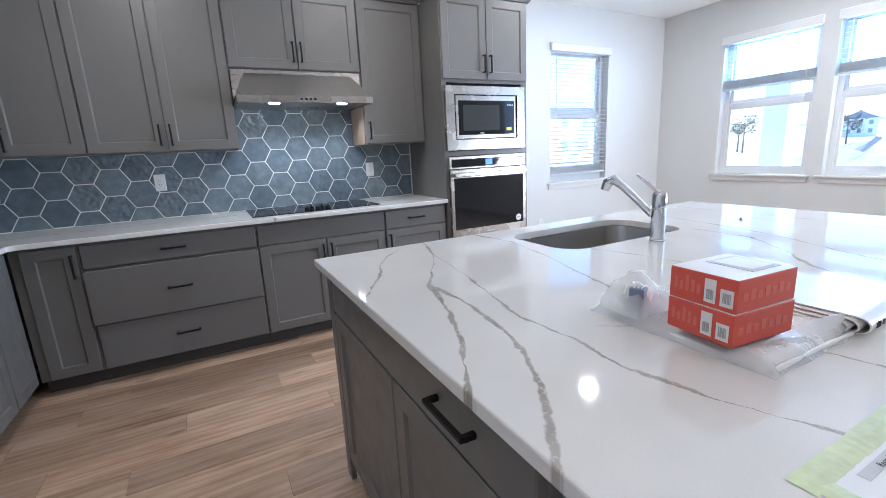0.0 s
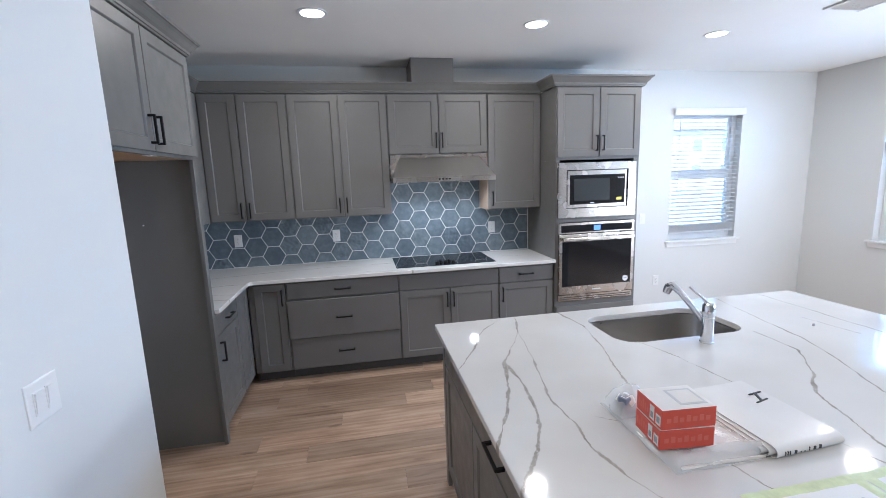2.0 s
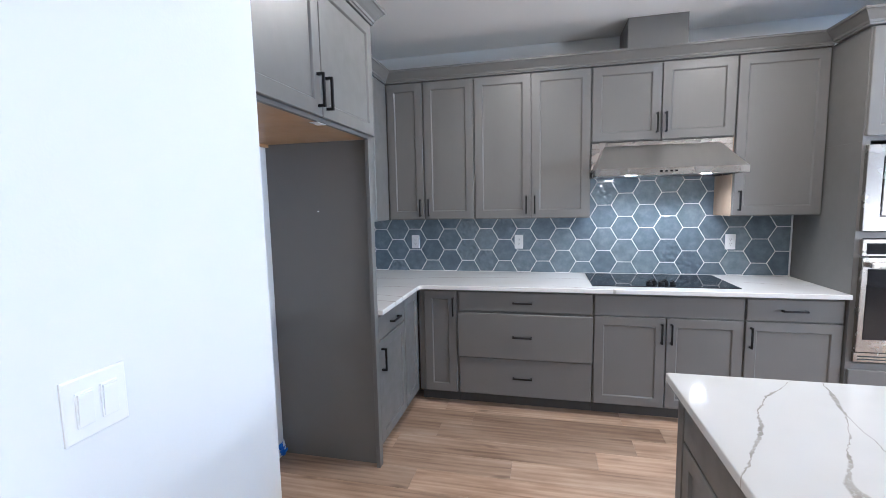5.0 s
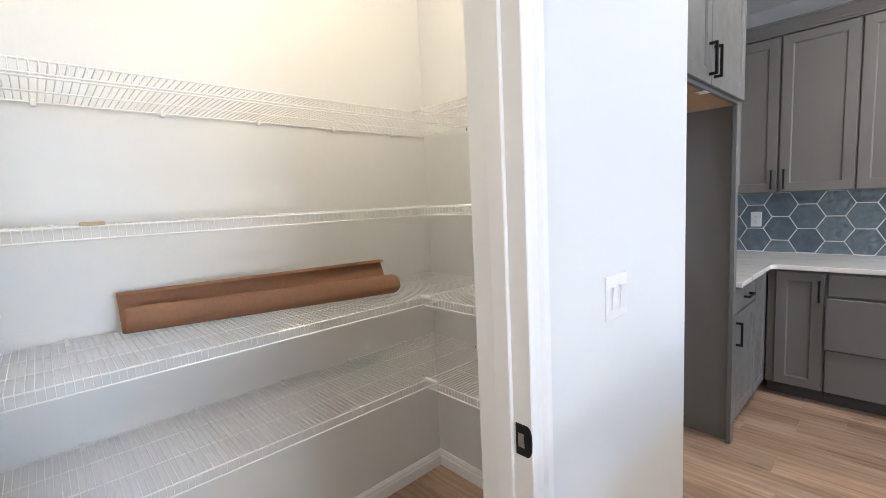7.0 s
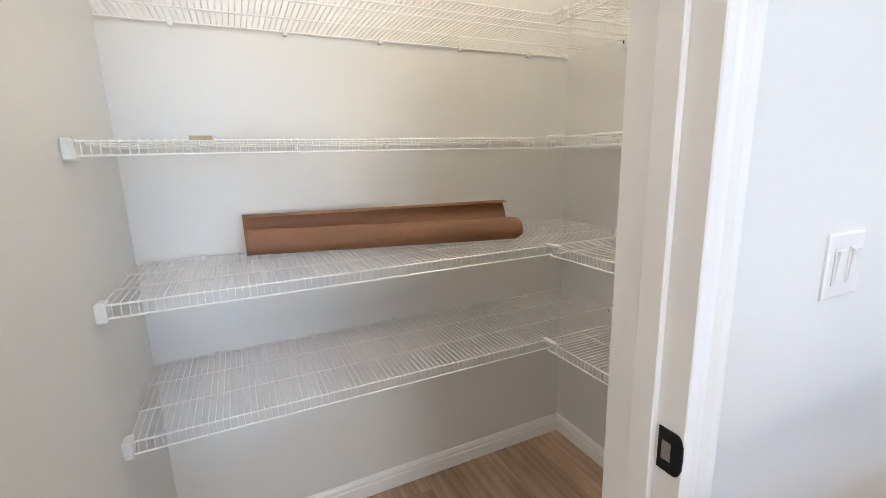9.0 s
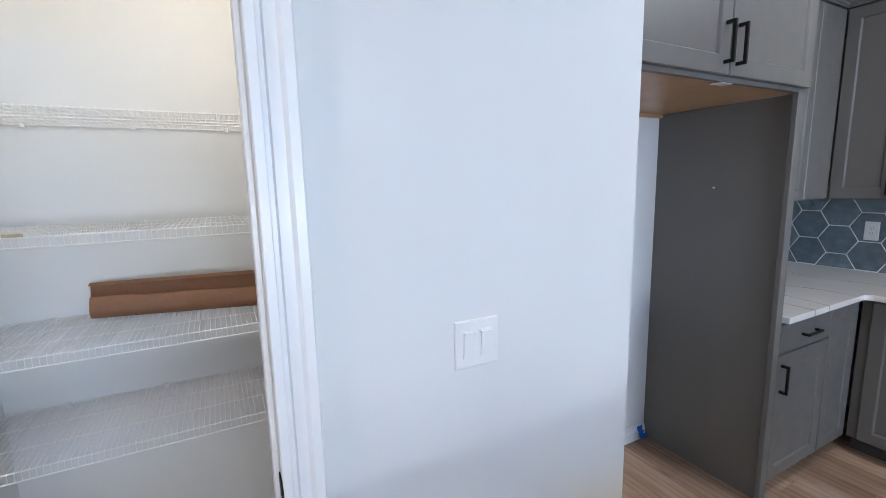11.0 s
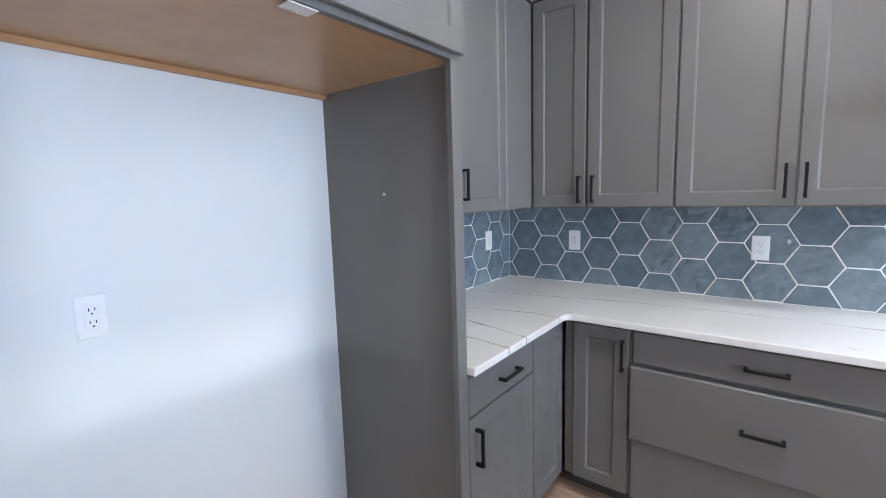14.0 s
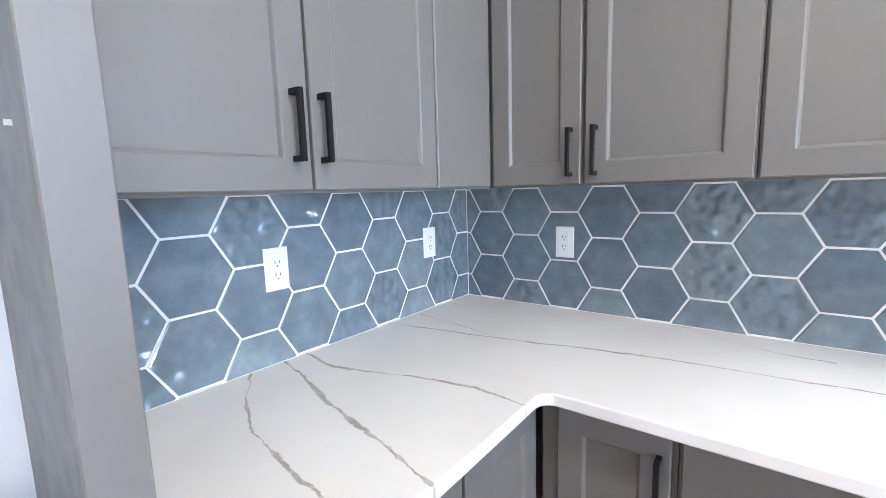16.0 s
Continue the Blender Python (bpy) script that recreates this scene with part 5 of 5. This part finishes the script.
def taped_sheet(label, x0, x1, y0, y1, turn, parts_):
    """A printed sheet taped down along its edges with green tape."""
    s = thing("paper_sheet", ((x0 + x1) / 2, (y0 + y1) / 2, TZ), label, "paper")
    cx, cy = (x0 + x1) / 2, (y0 + y1) / 2
    m = Matrix.Translation((cx, cy, 0)) @ Matrix.Rotation(radians(turn), 4, "Z") @ Matrix.Translation((-cx, -cy, 0))

    def pp(nm, a0, a1, b0, b1, z0, z1, mat, lab="", under=None):
        b = box(a0, a1, b0, b1, TZ + z0, TZ + z1)
        bmesh.ops.transform(b, matrix=m, verts=b.verts)
        return part(nm, b, mat, under or s, lab)

    def strip(a0, a1, b0, b1, seed):
        """A strip of tape with torn ends, ragged edges and a little lift."""
        along = (a1 - a0) > (b1 - b0)
        n = 36
        top = []
        for i in range(n + 1):
            u = i / n
            e0, e1 = (0.0022 * noise.noise(Vector((u * 21, seed, q))) + 0.0012 * noise.noise(Vector((u * 70, seed, q))) for q in (1.0, 8.0))
            lift = 0.0016 + 0.0009 * abs(noise.noise(Vector((u * 16, seed, 3.0))))
            if along:
                x = a0 + (a1 - a0) * u
                row_ = [(x + 0.002 * noise.noise(Vector((q * 3.0, seed, u))), y_) for q, y_ in ((0, b0 + e0), (1, (b0 + b1) / 2), (2, b1 + e1))]
            else:
                y_ = b0 + (b1 - b0) * u
                row_ = [(x, y_ + 0.002 * noise.noise(Vector((q * 3.0, seed, u)))) for q, x in ((0, a0 + e0), (1, (a0 + a1) / 2), (2, a1 + e1))]
            top.append([(*row_[0], TZ + 0.0011), (*row_[1], TZ + lift), (*row_[2], TZ + 0.0011), (*row_[2], TZ + 0.0006), (*row_[0], TZ + 0.0006)])
        b = loops(top)
        bmesh.ops.transform(b, matrix=m, verts=b.verts)
        return part("tape", b, TAPE, s, "ragged strip of pale green masking tape")

    sheet = pp("sheet", x0 + 0.02, x1 - 0.02, y0 + 0.02, y1 - 0.02, 0.0002, 0.0010, PAPER)
    strip(x0 - 0.006, x1 + 0.004, y1 - 0.030, y1, x0 + 1)
    strip(x0, x0 + 0.030, y0, y1 - 0.026, x0 + 2)
    strip(x1 - 0.030, x1, y0, y1 - 0.026, x0 + 3)
    parts_(pp, sheet)
    return s, m


def words(text, size, x, y, z, m, mat, parent, squeeze=1.0):
    cu = bpy.data.curves.new("text", "FONT")
    cu.body, cu.size, cu.extrude, cu.resolution_u = text, size, 0.00015, 2
    tmp = bpy.data.objects.new("text", cu)
    me = bpy.data.meshes.new_from_object(tmp)
    bpy.data.objects.remove(tmp)
    b = bmesh.new()
    b.from_mesh(me)
    bpy.data.meshes.remove(me)
    bmesh.ops.transform(b, matrix=m @ Matrix.Translation((x, y, z)) @ Matrix.Diagonal((squeeze, 1, 1, 1)), verts=b.verts)
    return part("lettering", b, mat, parent)


def form_parts(pp, sheet):
    pp("header_band", 2.225, 2.365, -3.600, -3.588, 0.0010, 0.0013, PALEINK, "", sheet)
    rng = random.Random(4)
    for k in range(19):
        y = -3.640 - 0.0108 * k
        pp("rule", 2.196, 2.386, y, y + 0.0007, 0.0010, 0.0013, GREYINK, "", sheet)
        x = 2.200
        while x < 2.37:
            w = rng.uniform(0.012, 0.045)
            if rng.random() < 0.7:
                pp("print_line", x, min(x + w, 2.382), y + 0.003, y + 0.0055, 0.0010, 0.0013, GREYINK if rng.random() < 0.6 else PALEINK, "", sheet)
            x += w + rng.uniform(0.004, 0.02)


s1, m1 = taped_sheet("printed inspection form taped down with green tape", 2.160, 2.420, -3.865, -3.552, 0.0, form_parts)
words("Build Quality Inspection", 0.0155, 2.204, -3.630, TZ + 0.0012, m1, INK, s1, 0.86)
words("Record Form", 0.0100, 2.262, -3.5985, TZ + 0.0015, m1, INK, s1, 0.9)


def photo_parts(px0, px1):
    def go(pp, sheet):
        rng = random.Random(int(px0 * 100))
        for r_i in range(2):
            for c_i in range(4):
                ax = px0 + 0.050 + c_i * (px1 - px0 - 0.08) / 4
                ay = -3.622 - 0.085 * r_i
                pp("photo", ax, ax + 0.045, ay - 0.030, ay, 0.0010, 0.0014, (GREYINK, BLUEINK)[(r_i + c_i) % 2], "small grey printed picture", sheet)
                pp("print_line", ax + 0.002, ax + 0.030, ay + 0.010, ay + 0.0112, 0.0010, 0.0013, PALEINK, "", sheet)
    return go


taped_sheet("sheet with small grey pictures taped down with green tape", 2.468, 2.800, -3.835, -3.540, 0.0, photo_parts(2.468, 2.800))
taped_sheet("second picture sheet taped down with green tape", 2.806, 3.140, -3.835, -3.538, 0.0, photo_parts(2.806, 3.140))
p3 = thing("paper_sheet", (3.70, -3.33, TZ), "loose printed sheet lying on the island", "paper")
sh = part("sheet", turned_box(3.70, -3.345, 0.29, 0.205, TZ + 0.0003, TZ + 0.0011, 3), PAPER, p3)
for k in range(6):
    part("print_line", turned_box(3.67 + 0.02 * (k % 2), -3.275 - 0.024 * k, 0.17, 0.006, TZ + 0.0011, TZ + 0.0015, 3), PALEINK, sh)
solid("hole_cover", disc(3.757, -2.663, 0.007, TZ + 0.0003, TZ + 0.012, 14, None, 0.004), GREYINK, "small grey wire stub standing on the island top", "wire stub")

# ---- outside ----
DIRT = plain("sandy_ground", (0.34, 0.33, 0.30), 0.9, var=0.25, grain=3, bump=0.4, big=0.15, dist=0.03)
GRASS = plain("grass_blades", (0.19, 0.22, 0.12), 0.8, var=0.4, grain=6, bump=0.0)
LEAF = plain("tree_leaves", (0.12, 0.12, 0.08), 0.7, var=0.4, grain=5, bump=0.0)
BARK = plain("tree_bark", (0.14, 0.10, 0.07), 0.9, var=0.2, grain=30, bump=0.3)
STUCCO = plain("pale_stucco", (0.76, 0.76, 0.75), 0.85, var=0.05, grain=40, bump=0.2)
# light grey, so the house windows stay faint
HOUSEPANE = plain("pale_house_pane", (0.30, 0.32, 0.34), 0.15, var=0.1, bump=0)
ROOF = plain("roof_shingle", (0.30, 0.30, 0.31), 0.85, var=0.2, grain=8, bump=0.2)
GZ = -0.30
solid("ground", box(-400, 400, -400, 400, GZ - 0.5, GZ), DIRT, "sandy bare building ground", "ground", "structure")
solid("porch_slab", box(EAST + 0.165, EAST + 2.1, -6.5, 1.2, GZ + 0.001, -0.05), GROUT, "pale concrete porch slab", "porch", "structure")
col = thing("porch_column", (8.25, -0.72, -0.05), "square white porch column", "column")
part("shaft", box(8.11, 8.39, -0.86, -0.58, 0.10, 2.75, 0.006), TRIM, col)
part("plinth", box(8.07, 8.43, -0.90, -0.54, -0.049, 0.099, 0.006), TRIM, col)
part("beam", box(8.10, 8.40, -6.4, 1.2, 2.752, 3.05), TRIM, col)
# out of view; added to keep direct sun off the column and east windows
solid("porch_roof", box(EAST + 0.165, EAST + 2.0, -8.4, 1.4, 3.052, 3.20), STUCCO, "unseen porch roof that keeps sun off the windows", "roof", "structure")


def house(x0, x1, y0, y1, h, label, faces):
    """A gabled house; faces: rows of (side, u0, u1, z0, z1) windows."""
    o = thing("house", ((x0 + x1) / 2, (y0 + y1) / 2, GZ), label, "house")
    part("wall", box(x0, x1, y0, y1, GZ, h), STUCCO, o)
    ym = (y0 + y1) / 2
    part("roof", loops([[(x0 - 0.5, y0 - 0.5, h + 0.01), (x0 - 0.5, ym, h + 2.4), (x0 - 0.5, y1 + 0.5, h + 0.01)], [(x1 + 0.5, y0 - 0.5, h + 0.01), (x1 + 0.5, ym, h + 2.4), (x1 + 0.5, y1 + 0.5, h + 0.01)]]), ROOF, o)
    for side, u0, u1, z0, z1 in faces:
        f = (lambda u, d, z: (u, y0 - d, z)) if side == "s" else (lambda u, d, z: (x0 - d, u, z))
        w = part("window", fbox(f, u0, u1, 0.01, 0.07, z0, z1), TRIM, o)
        part("pane", fbox(f, u0 + 0.08, u1 - 0.08, 0.07, 0.08, z0 + 0.08, z1 - 0.08), HOUSEPANE, w)
    return o


house(24.0, 60.0, 36.0, 45.0, 5.6, "pale two-storey neighbour house with white windows", [("s", 25.5 + 3.4 * k, 26.7 + 3.4 * k, z, z + 1.4) for k in range(10) for z in (0.7, 3.4)])
for hx, hy in ((180, 52), (205, 84), (172, 118), (215, 8), (190, 30)):
    house(hx, hx + 12, hy, hy + 9, 5.2, "far pale house across the open ground", [("w", hy + 1 + 2.6 * k, hy + 2.2 + 2.6 * k, z, z + 1.4) for k in range(3) for z in (0.8, 3.3)])


def mound(cx, cy, rx, ry, h, seed):
    b = bmesh.new()
    rings = []
    for k in range(9):
        t = k / 8
        rings.append([(cx + rx * t * math.cos(a) * (1 + 0.2 * noise.noise(Vector((math.cos(a) * 2, math.sin(a) * 2, seed)))), cy + ry * t * math.sin(a),
                       GZ - 0.02 + h * (1 - t) ** 1.2 * (1 + 0.5 * noise.noise(Vector((t * 5 + seed, a * 2, 1))))) for a in (2 * math.pi * q / 28 for q in range(28))])
    rings[0] = [(x * 0.02 + cx * 0.98, y * 0.02 + cy * 0.98, GZ + h) for x, y, z in rings[1]]
    return loops(rings, b, True, False)


solid("dirt_mound", mound(26, 3.4, 4.5, 3.4, 1.3, 1), DIRT, "heap of bare earth on the open ground", "dirt mound", round_=True)
solid("dirt_mound", mound(33, 6.5, 5.0, 4.0, 1.0, 5), DIRT, "lower heap of bare earth farther off", "dirt mound", round_=True)


def tufts(name, x0, x1, y0, y1, n, height, seed, label):
    rng = random.Random(seed)
    b = bmesh.new()
    for _ in range(n):
        x, y, a = rng.uniform(x0, x1), rng.uniform(y0, y1), rng.uniform(0, 6.28)
        hgt, w = height * rng.uniform(0.4, 1.2), 0.05
        dx, dy = math.cos(a) * w, math.sin(a) * w
        lx, ly = rng.uniform(-0.15, 0.15), rng.uniform(-0.15, 0.15)
        vs = [b.verts.new(p) for p in ((x - dx, y - dy, GZ), (x + dx, y + dy, GZ), (x + lx, y + ly, GZ + hgt))]
        b.faces.new(vs)
    return solid(name, b, GRASS, label, "grass", "stuff")


tufts("weeds", 16, 21, -2, 9, 1500, 0.40, 8, "band of rough green weeds on the bare ground")


def tree(x, y, h, seed, label):
    rng = random.Random(seed)
    o = thing("tree", (x, y, GZ), label, "tree", "young trees")
    b = tube([(x, y, GZ), (x + 0.05, y, GZ + h * 0.45), (x + 0.02, y + 0.05, GZ + h * 0.9)], [0.09, 0.06, 0.02], sides=8)
    tips = []
    for k in range(9):
        a, z = rng.uniform(0, 6.28), GZ + h * rng.uniform(0.4, 0.8)
        l = h * rng.uniform(0.16, 0.3)
        tip = (x + l * math.cos(a), y + l * math.sin(a), z + l * 0.6)
        tube([(x + 0.03, y, z), tip], [0.03, 0.008], b, 5)
        tips.append(tip)
    part("trunk", b, BARK, o)
    c = bmesh.new()
    for _ in range(420):
        tx, ty, tz = rng.choice(tips)
        p = Vector((rng.gauss(tx, h * 0.07), rng.gauss(ty, h * 0.07), rng.gauss(tz, h * 0.08)))
        d1, d2 = Vector((rng.uniform(-1, 1), rng.uniform(-1, 1), rng.uniform(-1, 1))) * 0.09, Vector((rng.uniform(-1, 1), rng.uniform(-1, 1), rng.uniform(-1, 1))) * 0.09
        c.faces.new([c.verts.new(p + q) for q in (d1, d2, -d1, -d2)])
    part("crown", c, LEAF, o)


for k, (x, y, h) in enumerate(((52, 22.5, 3.8), (55, 24.6, 4.4), (50, 25.6, 3.4), (58, 29.5, 4.2), (62, 17.5, 3.6), (66, 12.5, 3.7), (54, 31.5, 4.0))):
    tree(x, y, h, 20 + k, "young leafy tree on the open ground")


# ---- tiles and planks ----
def clip_poly(poly, axis, limit, keep_low):
    out = []
    for k, p in enumerate(poly):
        q = poly[(k + 1) % len(poly)]
        inp, inq = (p[axis] <= limit) == keep_low or p[axis] == limit, (q[axis] <= limit) == keep_low or q[axis] == limit
        if inp:
            out.append(p)
        if inp != inq:
            t = (limit - p[axis]) / (q[axis] - p[axis])
            out.append((p[0] + t * (q[0] - p[0]), p[1] + t * (q[1] - p[1])))
    return out


def hex_field(backing, f, s, u_ref, z_ref, u0, u1, z0, top_of):
    """Hexagonal tiles with level top edges, each one an object, over the grout backing."""
    hgt = math.sqrt(3) * s
    rng = random.Random(11)
    whole = None
    k0, k1 = math.floor((u0 - u_ref) / (1.5 * s)) - 1, math.ceil((u1 - u_ref) / (1.5 * s)) + 1
    for k in range(k0, k1 + 1):
        uc = u_ref + 1.5 * s * k
        for j in range(-2, 8):
            zc = z_ref + hgt * (j + 0.5 + (0.5 if k % 2 else 0.0))
            g = s - 0.0030
            poly = [(uc + g * math.cos(radians(60 * q)), zc + g * math.sin(radians(60 * q))) for q in range(6)]
            top = top_of(uc)
            for axis, limit, low in ((0, u0 + 0.002, False), (0, u1 - 0.002, True), (1, z0 + 0.002, False), (1, top, True)):
                poly = clip_poly(poly, axis, limit, low) if poly else poly
            if len(poly) < 3:
                continue
            mu, mz = sum(p[0] for p in poly) / len(poly), sum(p[1] for p in poly) / len(poly)
            size = max(math.hypot(p[0] - mu, p[1] - mz) for p in poly)
            if size < 0.012:
                continue
            entire = len(poly) == 6 and abs(mu - uc) < 1e-4 and abs(mz - zc) < 1e-4
            if entire and whole is not None:
                me = whole
            else:
                shrink = lambda e: [(p[0] + (mu - p[0]) * e / size, p[1] + (mz - p[1]) * e / size) for p in poly]
                o3 = Vector(f(mu, 0, mz))
                rings = [[Vector(f(a, d, b)) - o3 for a, b in shrink(e)] for e, d in ((0.0, 0.0), (0.0, 0.0042), (0.0012, 0.0060), (0.004, 0.0068))]
                me = mesh_of(loops(rings, None, False, True), "tile", TILE)
                if entire:
                    whole = me
            t = new("tile", me)
            t.parent = backing
            t.location = Vector(f(mu, 0.0012 * rng.uniform(-0.3, 0.5), mz)) - ORIGIN[backing.name]
            t.rotation_euler = (rng.gauss(0, 0.004), rng.gauss(0, 0.004), rng.gauss(0, 0.004))


bm = box(0.0, 3.322, -0.0086, -0.0005, CT, 1.392)
bk = solid("backsplash_north", bm, GROUT, "blue-grey glazed hexagonal tile backsplash with pale grout", "backsplash", "structure")
part("upper_field", box(1.880, 2.806, -0.0086, -0.0005, 1.3925, 1.70), GROUT, bk)
part("edge_trim", box(3.3225, 3.3315, -0.011, -0.0005, CT, 1.374), WHITEP, bk, "white tile edge strip")
hex_field(bk, facing_south(-0.0035), 0.105, 0.132, 0.008 + 0.1819 * 4, 0.0, 3.322, CT, lambda u: 1.69 if 1.80 < u < 2.90 else 1.39)
bk2 = solid("backsplash_west", box(0.0005, 0.0086, -1.434, -0.0088, CT, 1.392), GROUT, "blue-grey hexagonal tile on the short counter wall", "backsplash", "structure")
hex_field(bk2, facing_east(0.0035), 0.1055, -0.507 - 0.15825, 1.102 - 0.18273 * 1.5, -1.434, -0.006, CT, lambda u: 1.39)

solid("trim_corner_joint", box(0.0087, 0.0122, -0.0122, -0.0087, CT + 0.0005, 1.374), GROUT, "white caulk joint in the tiled corner", "caulk joint", "structure")
PW, PLEN = 0.180, 1.22
plank_me = mesh_of(loops([[(x, y, z) for x, y in ((-PLEN / 2 + e, -PW / 2 + e), (PLEN / 2 - e, -PW / 2 + e), (PLEN / 2 - e, PW / 2 - e), (-PLEN / 2 + e, PW / 2 - e))] for e, z in ((0.0004, -0.0048), (0.0004, -0.0010), (0.0016, 0.0))], None, False, True), "plank", FLOOR)
rng = random.Random(5)
fo = ORIGIN[floor.name]
row, y = 0, 0.0 - PW / 2 - 0.004
while y > -6.6:
    x = -0.5 - rng.uniform(0.05, 1.15)
    lo, hi = (-0.42 if y < PR + 0.1 else 0.0), EAST
    while x < hi:
        a, b = max(x, lo), min(x + PLEN, hi)
        if b - a > 0.03:
            p = new("plank", plank_me)
            p.parent = floor
            p.location = Vector(((a + b) / 2, y, 0.0)) - fo
            p.scale = ((b - a) / PLEN, 1, 1)
        x += PLEN
    y -= PW
    row += 1

far_floor = bmesh.new()
yy = y
while yy > SOUTH:
    box(0.0, EAST, yy - PW / 2 + 0.0004, yy + PW / 2 - 0.0004, -0.0048, 0.0, 0, far_floor)
    yy -= PW
tagged(part("far_planks", far_floor, FLOOR, floor), kind="stuff")
